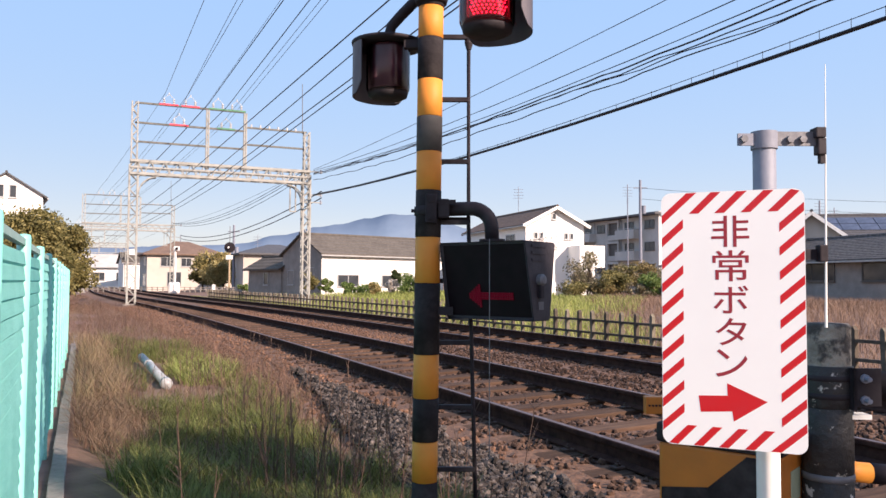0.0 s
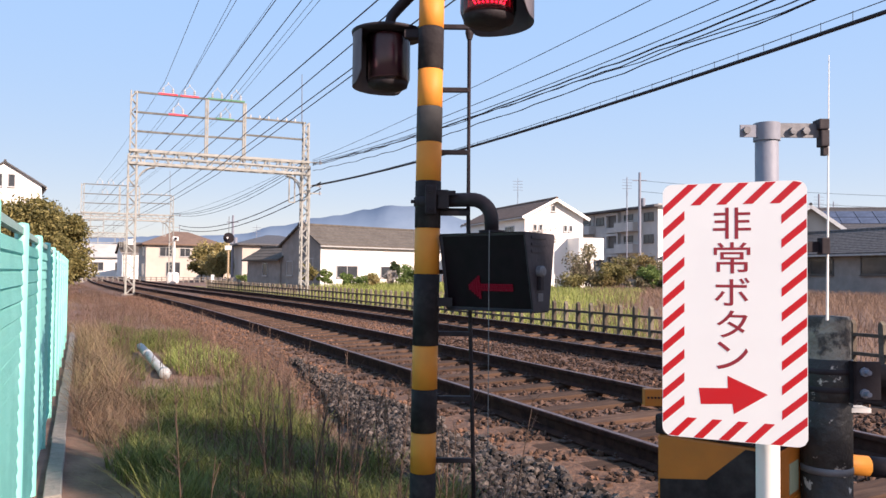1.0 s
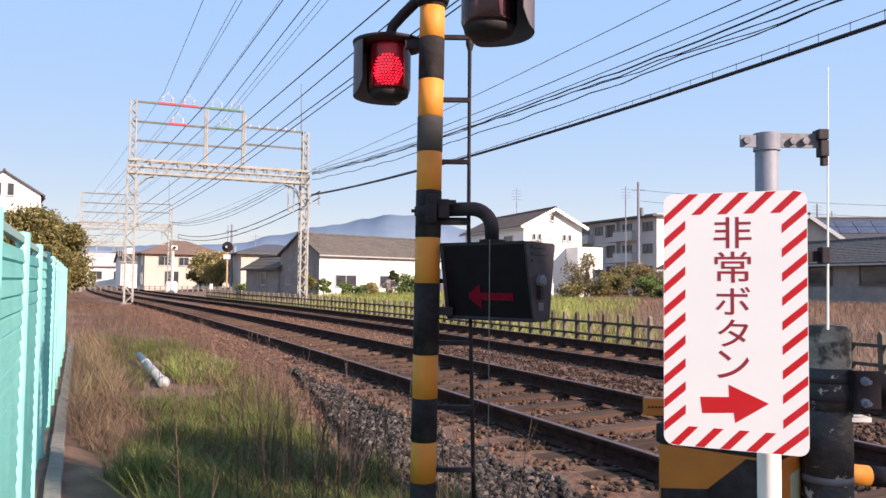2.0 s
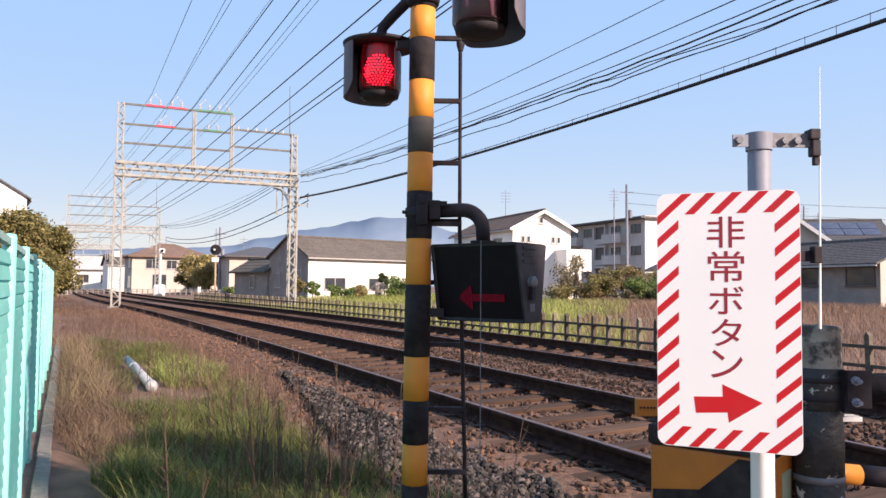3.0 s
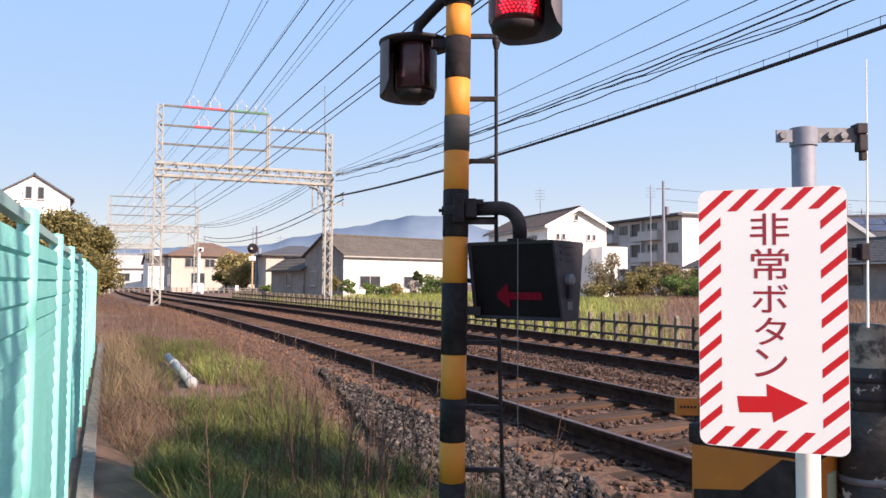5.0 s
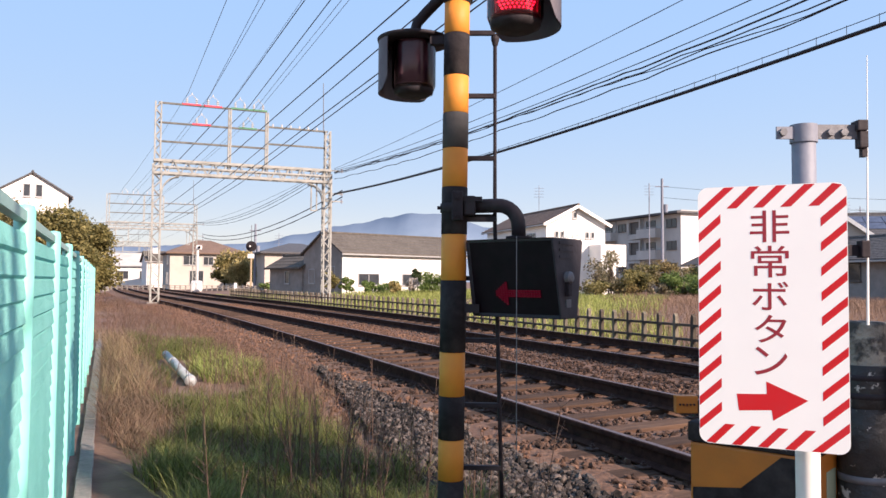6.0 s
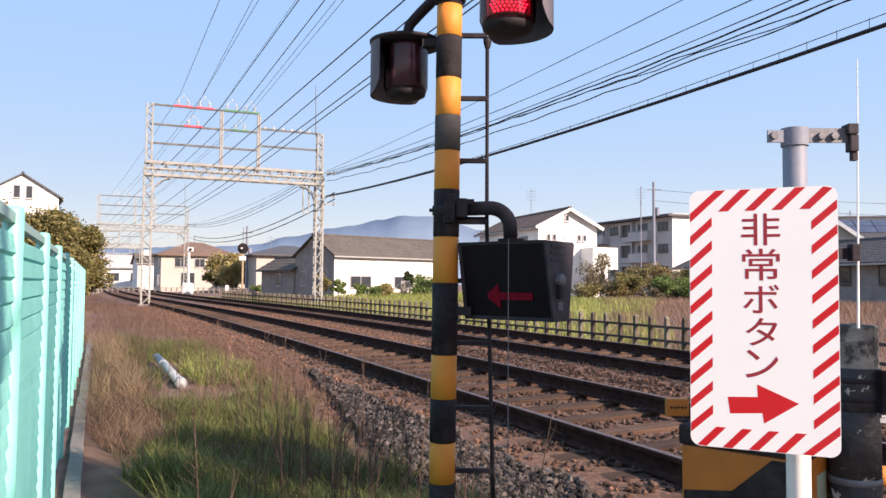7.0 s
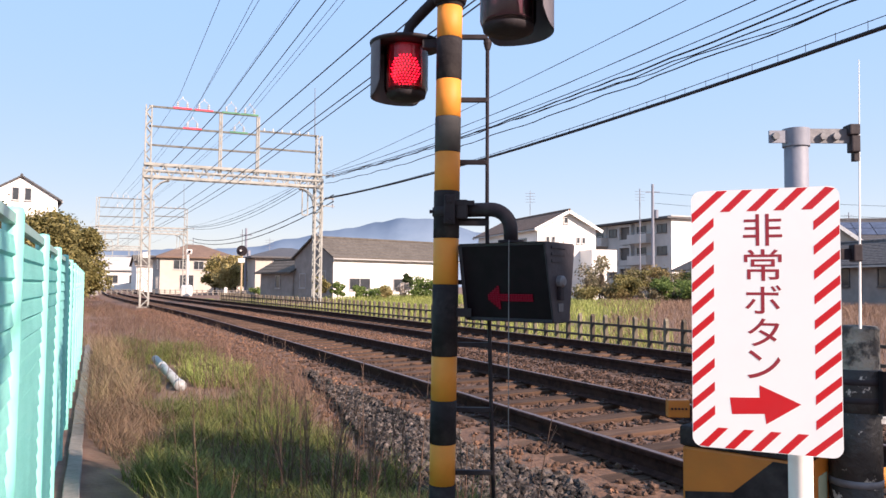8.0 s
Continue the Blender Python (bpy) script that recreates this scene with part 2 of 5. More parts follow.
M["leaf_grey"] = leafy("leaf_grey", (0.12, 0.11, 0.06), (0.3, 0.25, 0.16))
M["leaf_khaki"] = leafy("leaf_khaki", (0.22, 0.175, 0.065), (0.5, 0.41, 0.18))
M["blossom"] = leafy("blossom", (0.38, 0.33, 0.28), (0.62, 0.56, 0.5))

# lamp lens: tinted see-through shell with a gloss
lens_mat = bpy.data.materials.new("lamp_lens")
lens_mat.use_nodes = True
_n, _l = lens_mat.node_tree.nodes, lens_mat.node_tree.links
_t = _n.new("ShaderNodeBsdfTransparent")
_t.inputs[0].default_value = (0.78, 0.64, 0.68, 1)
_g = _n.new("ShaderNodeBsdfGlossy")
_g.inputs["Roughness"].default_value = 0.06
_f = _n.new("ShaderNodeFresnel")
_f.inputs[0].default_value = 1.5
_m = _n.new("ShaderNodeMixShader")
_l.new(_f.outputs[0], _m.inputs[0])
_l.new(_t.outputs[0], _m.inputs[1])
_l.new(_g.outputs[0], _m.inputs[2])
_l.new(_m.outputs[0], _n["Material Output"].inputs[0])
M["lens"] = lens_mat


# ---------------------------------------------------------------- mesh helpers
def mesh_from(name, bm, mat, smooth=False):
    me = bpy.data.meshes.new(name)
    bm.to_mesh(me)
    bm.free()
    me.materials.append(mat)
    if smooth:
        me.polygons.foreach_set("use_smooth", [True] * len(me.polygons))
    return me


def part(name, bm, mat, parent=None, label="", smooth=False):
    ob = new(name, mesh_from(name, bm, mat, smooth))
    ob.parent = parent
    if label:
        tagged(ob, label)
    return ob


def thing(name, m, label, category, group="", kind=""):
    ob = new(name)
    ob.empty_display_size = 0.2
    ob.matrix_world = m
    return tagged(ob, label, category, group, kind)


def box(bm, x0, x1, y0, y1, z0, z1, m=None, bevel=0.0):
    v = [bm.verts.new(Vector(p)) for p in ((x0, y0, z0), (x1, y0, z0), (x1, y1, z0), (x0, y1, z0), (x0, y0, z1), (x1, y0, z1), (x1, y1, z1), (x0, y1, z1))]
    fs = [bm.faces.new([v[i] for i in q]) for q in ((3, 2, 1, 0), (4, 5, 6, 7), (0, 1, 5, 4), (1, 2, 6, 5), (2, 3, 7, 6), (3, 0, 4, 7))]
    if bevel:
        es = list({e for f in fs for e in f.edges})
        r = bmesh.ops.bevel(bm, geom=es, offset=bevel, segments=2, affect="EDGES", profile=0.6)
        v = list({w for f in r["faces"] for w in f.verts} | {w for f in fs if f.is_valid for w in f.verts})
    if m is not None:
        bmesh.ops.transform(bm, matrix=m, verts=v)
    return bm


def beam(bm, p, q, r, r2=None, seg=8, caps=True):
    """A round bar from p to q."""
    p, q = Vector(p), Vector(q)
    r2 = r if r2 is None else r2
    rot = (q - p).to_track_quat("Z", "Y").to_matrix()
    rings = []
    for c, rad in ((p, r), (q, r2)):
        rings.append([bm.verts.new(c + rot @ Vector((rad * math.cos(a), rad * math.sin(a), 0))) for a in [2 * math.pi * k / seg for k in range(seg)]])
    for k in range(seg):
        j = (k + 1) % seg
        bm.faces.new((rings[0][k], rings[0][j], rings[1][j], rings[1][k]))
    if caps:
        bm.faces.new(rings[0][::-1])
        bm.faces.new(rings[1])
    return bm


def bar(bm, p, q, w, d=None):
    """A square bar from p to q."""
    p, q = Vector(p), Vector(q)
    d = d or w
    rot = (q - p).to_track_quat("Z", "Y").to_matrix().to_4x4()
    n = (q - p).length
    return box(bm, -w / 2, w / 2, -d / 2, d / 2, 0, n, Matrix.Translation(p) @ rot)


def tube(bm, pts, r, seg=10):
    pts = [Vector(p) for p in pts]
    rings = []
    for i, p in enumerate(pts):
        d = (pts[min(i + 1, len(pts) - 1)] - pts[max(i - 1, 0)]).normalized()
        rot = d.to_track_quat("Z", "Y").to_matrix()
        rings.append([bm.verts.new(p + rot @ Vector((r * math.cos(a), r * math.sin(a), 0))) for a in [2 * math.pi * k / seg for k in range(seg)]])
    for a, b in zip(rings, rings[1:]):
        # match the nearest start, so that the tube does not twist
        k0 = min(range(seg), key=lambda k: (b[k].co - a[0].co).length)
        for k in range(seg):
            bm.faces.new((a[k], a[(k + 1) % seg], b[(k0 + k + 1) % seg], b[(k0 + k) % seg]))
    bm.faces.new(rings[0][::-1])
    bm.faces.new(rings[-1])
    bmesh.ops.recalc_face_normals(bm, faces=bm.faces)
    return bm


def lathe(bm, profile, seg=32, centre=(0, 0), a0=0.0, a1=2 * math.pi):
    """Turns (radius, z) round the upright through centre, over an angle."""
    full = abs(a1 - a0 - 2 * math.pi) < 1e-6
    n = seg if full else seg + 1
    rows = [[bm.verts.new((centre[0] + r * math.cos(a0 + (a1 - a0) * k / seg), centre[1] + r * math.sin(a0 + (a1 - a0) * k / seg), z)) for k in range(n)] for r, z in profile]
    for a, b in zip(rows, rows[1:]):
        for k in range(seg):
            j = (k + 1) % n
            bm.faces.new((a[k], a[j], b[j], b[k]))
    bmesh.ops.remove_doubles(bm, verts=bm.verts, dist=1e-5)
    return bm


def prism(bm, outline, y0, y1, m=None):
    """An outline in x and z, made y1 - y0 thick."""
    a = [bm.verts.new((x, y0, z)) for x, z in outline]
    b = [bm.verts.new((x, y1, z)) for x, z in outline]
    bm.faces.new(a)
    bm.faces.new(b[::-1])
    for k in range(len(a)):
        j = (k + 1) % len(a)
        bm.faces.new((a[j], a[k], b[k], b[j]))
    bmesh.ops.recalc_face_normals(bm, faces=bm.faces)
    if m is not None:
        bmesh.ops.transform(bm, matrix=m, verts=a + b)
    return bm


def raw(name, verts, faces, mat, label="", category="", kind="", parent=None):
    """A mesh straight from arrays, for what comes in thousands."""
    me = bpy.data.meshes.new(name)
    me.from_pydata(verts.tolist() if hasattr(verts, "tolist") else verts, [], faces.tolist() if hasattr(faces, "tolist") else faces)
    me.materials.append(mat)
    ob = new(name, me)
    ob.parent = parent
    return tagged(ob, label, category, "", kind)


AX = radians(24)


def uv(u, v, z=0.0):
    """A place u metres across and v ahead along the line of sight from the crossing, 24 degrees off the railway."""
    return Vector((u * math.cos(AX) + v * math.sin(AX), -u * math.sin(AX) + v * math.cos(AX), z))


def at_uv(u, v, z=0.0, turn=0.0):
    return pose(*uv(u, v, z), 0, 0, turn - 24)


# ---------------------------------------------------------------- the line of the railway
def shift(y):
    """How far the railway has bent to the side at y: a curve, easing into a straight."""
    k = 0.000839
    if y <= 45:
        return -k * y * y
    s0, s1 = -2 * k * 45, -0.018
    if y <= 110:
        w = (y - 45) / 65
        return -k * 2025 + 65 * (s0 * w + (s1 - s0) * w * w / 2)
    return -k * 2025 + 65 * (s0 + s1) / 2 + s1 * (y - 110)


RAIL_X = (3.438, 4.943, 7.143, 8.648)
RAIL_Z = (0.0, 0.048, 0.032, 0.080)


def fence_x(y):
    return -0.24 - 0.021 * y


def smooth(a, b, x):
    t = min(1, max(0, (x - a) / (b - a)))
    return t * t * (3 - 2 * t)


def ground_z(x, y):
    s = x - shift(y)
    z = -0.25
    z += 0.03 * smooth(0.9, 2.3, s)
    z += 0.05 * smooth(2.4, 3.0, s) + 0.04 * smooth(3.2, 8.6, s) - 0.13 * smooth(9.0, 10.0, s)
    z += 0.45 * smooth(11.0, 24.0, s)
    if y < 60 and s < 2.6:
        z += 0.05 * noise.noise((x * 0.9, y * 0.5, 0.3)) * smooth(0.5, 1.2, s)
    return z


# ---------------------------------------------------------------- ground
def ground():
    xs = [-2500, -900, -300, -100, -40, -15, -6, -3] + [-2 + 0.25 * k for k in range(57)] + [13, 15, 18, 22, 26, 32, 45, 80, 150, 400, 1000, 2500]
    ys = [-2500, -800, -200, -60, -20] + [-10 + 0.5 * k for k in range(90)] + [36 + 2 * k for k in range(32)] + [104 + 8 * k for k in range(12)] + [220, 300, 500, 900, 1600, 2600]
    verts = np.array([(x + (shift(y) if -3 < x < 40 else 0), y, ground_z(x + (shift(y) if -3 < x < 40 else 0), y)) for y in ys for x in xs])
    n = len(xs)
    faces = np.array([(j * n + i, j * n + i + 1, j * n + n + i + 1, j * n + n + i) for j in range(len(ys) - 1) for i in range(n - 1)])
    ob = raw("ground", verts, faces, M["soil"], "brown bare soil with patchy grass beside the railway", "ground", "structure")
    ob.data.materials.append(M["ballast"])
    idx = []
    for f in faces:
        c = verts[f].mean(0)
        s = c[0] - shift(c[1])
        idx.append(1 if 2.3 < s < 9.9 else 0)
    ob.data.polygons.foreach_set("material_index", idx)
    ob.data.polygons.foreach_set("use_smooth", [True] * len(idx))


ground()


# ---------------------------------------------------------------- tracks
def rail_mesh(i):
    prof = [(-0.07, -0.153), (0.07, -0.153), (0.07, -0.142), (0.012, -0.122), (0.009, -0.045), (0.033, -0.036), (0.033, -0.008), (0.024, -0.0005), (-0.024, -0.0005), (-0.033, -0.008), (-0.033, -0.036), (-0.009, -0.045), (-0.012, -0.122), (-0.07, -0.142)]
    ys = [-30 + 2 * k for k in range(110)] + [200, 240, 300]
    verts, faces, n = [], [], len(prof)
    for y in ys:
        for px_, pz in prof:
            verts.append((RAIL_X[i] + shift(y) + px_, y, RAIL_Z[i] + pz))
    idx = []
    for j in range(len(ys) - 1):
        for k in range(n):
            faces.append((j * n + k, j * n + (k + 1) % n, j * n + n + (k + 1) % n, j * n + n + k))
            idx.append(1 if k == 7 else 0)
    me = bpy.data.meshes.new("rail")
    me.from_pydata(verts, [], faces)
    me.materials.append(M["rail_side"])
    me.materials.append(M["rail_top"])
    me.polygons.foreach_set("material_index", idx)
    me.update()
    return me


def sleeper_mesh():
    bm = box(bmesh.new(), -1.2, 1.2, -0.115, 0.115, -0.14, 0.0, bevel=0.012)
    for v in bm.verts:
        v.co += Vector((0.02 * noise.noise(v.co * 3), 0.012 * noise.noise(v.co * 5 + Vector((3, 1, 0))), 0.008 * noise.noise(v.co * 4)))
    return mesh_from("sleeper", bm, M["sleeper"])


def clip_mesh():
    bm = bmesh.new()
    box(bm, -0.045, 0.045, -0.04, 0.04, 0.0, 0.016, bevel=0.004)
    beam(bm, (0, 0, 0.014), (0, 0, 0.05), 0.01, seg=6)
    box(bm, -0.016, 0.016, -0.016, 0.016, 0.018, 0.034)
    return mesh_from("rail_clip", bm, M["clip"])


SLEEPER, CLIP = sleeper_mesh(), clip_mesh()


def track(k):
    t = thing("railway_track", pose(0, 0, 0), "rusty steel rails on brown weathered sleepers in dusty ballast", "railway track", "railway tracks", "structure")
    i = 2 * k
    for j in (i, i + 1):
        r = new("rail", rail_mesh(j))
        r.parent = t
        tagged(r, "rusty brown steel rail with a worn shiny head")
    tilt = math.degrees(math.atan2(RAIL_Z[i + 1] - RAIL_Z[i], 1.505))
    for n in range(190):
        y = -3 + 0.62 * n
        sx = shift(y)
        yaw = math.degrees(math.atan2(shift(y + 0.5) - shift(y - 0.5), 1.0))
        cx = (RAIL_X[i] + RAIL_X[i + 1]) / 2 + sx
        cz = (RAIL_Z[i] + RAIL_Z[i + 1]) / 2 - 0.155
        s = new("sleeper", SLEEPER)
        s.parent = t
        s.matrix_world = pose(cx + random.uniform(-0.03, 0.03), y + random.uniform(-0.02, 0.02), cz - 0.002, 0, -tilt, -yaw + random.uniform(-0.6, 0.6))
        if y < 34:
            for j in (i, i + 1):
                for side in (-1, 1):
                    c = new("rail_clip", CLIP)
                    c.parent = t
                    c.matrix_world = pose(RAIL_X[j] + sx + side * 0.105, y, RAIL_Z[j] - 0.156, 0, 0, -yaw)




# ---------------------------------------------------------------- level crossing signal
def lamp_parts(sig, x, y, z, face, shield, mid):
    """A cylindrical warning lamp hanging at x, y, its underside at z; face: the way its boards look, in degrees."""
    lamp = new("warning_lamp")
    lamp.parent = sig
    lamp.matrix_basis = pose(x, y, z, 0, 0, face)
    tagged(lamp, "cylindrical red warning lamp under a black hood")
    part("lens", lathe(bmesh.new(), [(0.1, 0.03), (0.108, 0.05), (0.108, 0.262)], 40), M["lens"], lamp, "dark red see-through lens", True)
    part("base", lathe(bmesh.new(), [(0.0, 0.0), (0.07, 0.0), (0.095, 0.012), (0.1, 0.036), (0.094, 0.046), (0.0, 0.046)], 40), M["black"], lamp, smooth=True)
    part("hood", lathe(bmesh.new(), [(0.0, 0.262), (0.108, 0.262), (0.178, 0.264), (0.182, 0.279), (0.13, 0.297), (0.05, 0.312), (0.0, 0.315)], 40), M["black"], lamp, "dull black hood", True)
    # a curved shield with rounded lower corners
    bm = bmesh.new()
    for r0 in (0.175, 0.17):
        grid = []
        for k in range(25):
            t = k / 24
            edge = min(t, 1 - t) * radians(165) * r0
            low = 0.01 + 0.06 * (1 - min(1, edge / 0.06)) ** 2
            a = radians(shield + 165 * t)
            grid.append([bm.verts.new((r0 * math.cos(a), r0 * math.sin(a), low + (0.268 - low) * q / 4)) for q in range(5)])
        for a, b in zip(grid, grid[1:]):
            for q in range(4):
                bm.faces.new((a[q], b[q], b[q + 1], a[q + 1]))
    part("back_shield", bm, M["shield"], lamp, "dark curved shield behind the lens", True)
    part("core", lathe(bmesh.new(), [(0.0975, 0.046), (0.0975, 0.262)], 36, a0=radians(-28), a1=radians(208)), M["lamp_core"], lamp, "dark inner shell", True)
    # one added drum, set with diodes on one side only, turns inside the lens in place of switching
    led = part("led_drum", lathe(bmesh.new(), [(0.0, 0.047), (0.0965, 0.047), (0.0965, 0.052), (0.087, 0.052), (0.087, 0.256), (0.0965, 0.256), (0.0965, 0.261), (0.0, 0.261)], 32), M["lamp_core"], lamp, "added drum with red diodes on one side, turned to switch the lamp", True)
    for a in (-148, -32):
        bm = box(bmesh.new(), 0.086, 0.0968, -0.001, 0.001, 0.05, 0.258, pose(0, 0, 0, 0, 0, a))
        part("fin", bm, M["lamp_core"], led)
    bm = bmesh.new()
    pitch = 0.0165
    for i in range(-6, 7):
        for j in range(-6, 7):
            px_, pz = (i + 0.5 * (j % 2)) * pitch, j * pitch * 0.87
            if px_ * px_ + pz * pz < 0.08 ** 2 and mid + pz > 0.055:
                a = px_ / 0.087
                d = Vector((math.sin(a), -math.cos(a), 0))
                p = d * 0.0865 + Vector((0, 0, mid + pz))
                beam(bm, p, p + d * 0.006, 0.0036, 0.0026, 6)
    part("diodes", bm, M["led"], led, "glowing red diodes")
    return led


SIG_U, SIG_V = -0.074, 3.6


def crossing_signal():
    sig = thing("crossing_signal", at_uv(SIG_U, SIG_V, -0.25), "yellow and black banded crossing signal post with red warning lamps", "crossing signal")
    g = 0.25                                   # the post's foot lies below rail level

    def lean(z):
        return (z - 1.0) * 0.008 - 0.003
    edges = [(0.0 - g, "b"), (0.211, "y"), (0.397, "b"), (0.595, "y"), (0.797, "b"), (1.129, "y"), (1.344, "b"), (1.565, "y"), (1.748, "b"), (1.914, "y"), (2.091, "b"), (2.29, "y"), (2.44, "b")]
    for k, (z, c) in enumerate(edges):
        z1 = edges[k + 1][0] if k + 1 < len(edges) else 3.3
        r = 0.0595 + (0.0012 if c == "b" else 0.0)
        bm = lathe(bmesh.new(), [(r - 0.004, 0), (r, 0.002), (r, z1 - z - 0.002), (r - 0.004, z1 - z)], 36)
        ob = part("band", bm, M["yellow"] if c == "y" else M["worn_band" if z == 1.748 else "black_tape"], sig, "yellow painted band" if c == "y" else "faded grey band" if z == 1.748 else "worn black band", True)
        ob.matrix_basis = pose(lean((z + z1) / 2), 0, z + g, 0, 0.46, 0)
    # collar under the lamps
    part("collar", lathe(bmesh.new(), [(0.05, 2.455 + g), (0.074, 2.458 + g), (0.08, 2.48 + g), (0.074, 2.505 + g), (0.05, 2.51 + g)], 32, (0.01, 0)), M["black"], sig, smooth=True)
    # lamp arms
    part("lamp_arm", tube(bmesh.new(), [(0.01, 0.0, 2.52 + g), (-0.06, 0.05, 2.50 + g), (-0.14, 0.12, 2.445 + g), (-0.19, 0.15, 2.40 + g), (-0.20, 0.155, 2.36 + g), (-0.20, 0.155, 2.33 + g)], 0.027), M["black"], sig, smooth=True)
    part("lamp_arm", tube(bmesh.new(), [(0.01, 0.0, 2.52 + g), (0.1, -0.2, 2.53 + g), (0.19, -0.5, 2.5 + g), (0.235, -0.64, 2.44 + g), (0.238, -0.68, 2.38 + g)], 0.027), M["black"], sig, smooth=True)
    part("lamp_link", box(bmesh.new(), -0.12, -0.03, 0.02, 0.06, 2.255 + g, 2.295 + g), M["black"], sig)
    left = lamp_parts(sig, -0.205, 0.155, 2.035 + g, 0, 62, 0.128)
    right = lamp_parts(sig, 0.238, -0.68, 2.085 + g, 0, -47, 0.105)
    # bracket and bent pipe that carry the direction indicator
    bm = bmesh.new()
    box(bm, -0.01, 0.042, -0.088, -0.045, 1.405 + g, 1.54 + g, bevel=0.008)
    box(bm, 0.045, 0.1, -0.07, 0.05, 1.43 + g, 1.52 + g, bevel=0.008)
    box(bm, 0.03, 0.13, -0.072, -0.05, 1.495 + g, 1.515 + g)
    part("bracket", bm, M["black"], sig)
    for z in (1.43, 1.51):
        part("bolt", beam(bmesh.new(), (0.016, -0.1, z + g), (0.016, -0.086, z + g), 0.01, seg=6), M["black"], sig)
    part("strap", lathe(bmesh.new(), [(0.061, 1.445 + g), (0.065, 1.447 + g), (0.065, 1.487 + g), (0.061, 1.489 + g)], 32, (0.0, 0.0)), M["black"], sig, smooth=True)
    part("bolt", beam(bmesh.new(), (-0.078, -0.02, 1.467 + g), (-0.06, -0.02, 1.467 + g), 0.009, seg=6), M["black"], sig)
    arc = [(0.05, 0, 1.475 + g), (0.2, -0.03, 1.478 + g)] + [(0.2 + 0.095 * math.sin(a), -0.03 - 0.05 * math.sin(a), 1.383 + g + 0.095 * math.cos(a)) for a in [math.pi / 2 * k / 8 for k in range(1, 9)]] + [(0.298, -0.08, 1.31 + g)]
    part("bent_pipe", tube(bmesh.new(), arc, 0.033, 16), M["black"], sig, "black bent pipe", True)
    part("flange", lathe(bmesh.new(), [(0.0, 1.31 + g), (0.06, 1.31 + g), (0.06, 1.332 + g), (0.0, 1.335 + g)], 24, (0.298, -0.08)), M["black"], sig)
    part("strut", box(bmesh.new(), 0.04, 0.2, -0.02, 0.02, 1.405 + g, 1.425 + g), M["black"], sig)
    part("strut", box(bmesh.new(), 0.03, 0.12, -0.03, 0.01, 0.98 + g, 1.02 + g), M["black"], sig)
    # indicator: a box that narrows downwards, its face set back under a hood
    ind = new("direction_indicator")
    ind.parent = sig
    ind.matrix_basis = pose(0.2335, -0.2, 0.965 + g, 0, 0, -38)
    tagged(ind, "black train direction indicator box with a dim red arrow")
    bm = bmesh.new()
    top, bot = [(-0.2315, 0.0), (0.2315, 0.0), (0.2315, 0.27), (-0.2315, 0.27)], [(-0.238, 0.068), (0.238, 0.068), (0.238, 0.212), (-0.238, 0.212)]
    vb, vt = [bm.verts.new((x, y, 0)) for x, y in bot], [bm.verts.new((x, y, 0.35)) for x, y in top]
    bm.faces.new(vb[::-1])
    bm.faces.new(vt)
    fr = None
    for k in range(4):
        f = bm.faces.new((vb[k], vb[(k + 1) % 4], vt[(k + 1) % 4], vt[k]))
        fr = f if k == 0 else fr
    bmesh.ops.recalc_face_normals(bm, faces=bm.faces)
    ins = bmesh.ops.inset_region(bm, faces=[fr], thickness=0.012, depth=-0.018)
    bmesh.ops.bevel(bm, geom=[e for e in bm.edges if e.calc_face_angle(0) > 0.7], offset=0.006, segments=2, affect="EDGES")
    part("case", bm, M["case"], ind, "dull black sheet metal case")
    bm = bmesh.new()
    fv = [bm.verts.new(p) for p in ((-0.224, 0.081, 0.014), (0.224, 0.081, 0.014), (0.219, 0.018, 0.336), (-0.219, 0.018, 0.336))]
    bm.faces.new(fv)
    part("display", bm, M["board"], ind, "smoked dark display pane")
    bm = bmesh.new()
    for k in range(14):
        x = -0.065 + 0.0115 * k
        for j in (-1, 0, 1):
            box(bm, x, x + 0.009, -0.004, 0, j * 0.010 - 0.004, j * 0.010 + 0.004)
    for k in range(1, 6):
        for s in range(-k, k + 1):
            x = -0.125 + 0.0115 * k
            box(bm, x, x + 0.009, -0.004, 0, s * 0.0085 - 0.0035, s * 0.0085 + 0.0035)
    part("arrow", bm, M["led_dim"], ind, "dim red arrow of diodes").matrix_basis = pose(0.034, 0.061, 0.108, 11, 0, 0) @ Matrix.Scale(1.14, 4)
    bm = bmesh.new()
    for z in (0.27, 0.30, 0.33):
        box(bm, 0.225, 0.2365, 0.06, 0.18, z - 0.008, z + 0.004)
    part("louvres", bm, M["case"], ind)
    bm = lathe(bmesh.new(), [(0.0, 0.0), (0.026, 0.0), (0.026, 0.022), (0.018, 0.03), (0.0, 0.032)], 16)
    latch = part("latch", bm, M["zinc_dark"], ind, "worn steel latch")
    latch.matrix_basis = pose(0.233, 0.12, 0.18, 0, 90, 0)
    part("latch_handle", box(bmesh.new(), 0.236, 0.254, 0.105, 0.135, 0.1, 0.17, bevel=0.004), M["black"], ind)
    part("plate", box(bmesh.new(), 0.236, 0.2405, 0.11, 0.15, 0.05, 0.085), M["zinc_dark"], ind)
    # climbing rod with its rungs, and a thin hanging cord
    part("ladder_rail", tube(bmesh.new(), [(0.189, 0.02, 2.3 + g), (0.192, 0.02, 1.4 + g), (0.215, 0.02, 0.6 + g), (0.24, 0.02, 0.02)], 0.0095, 8), M["black"], sig, smooth=True)
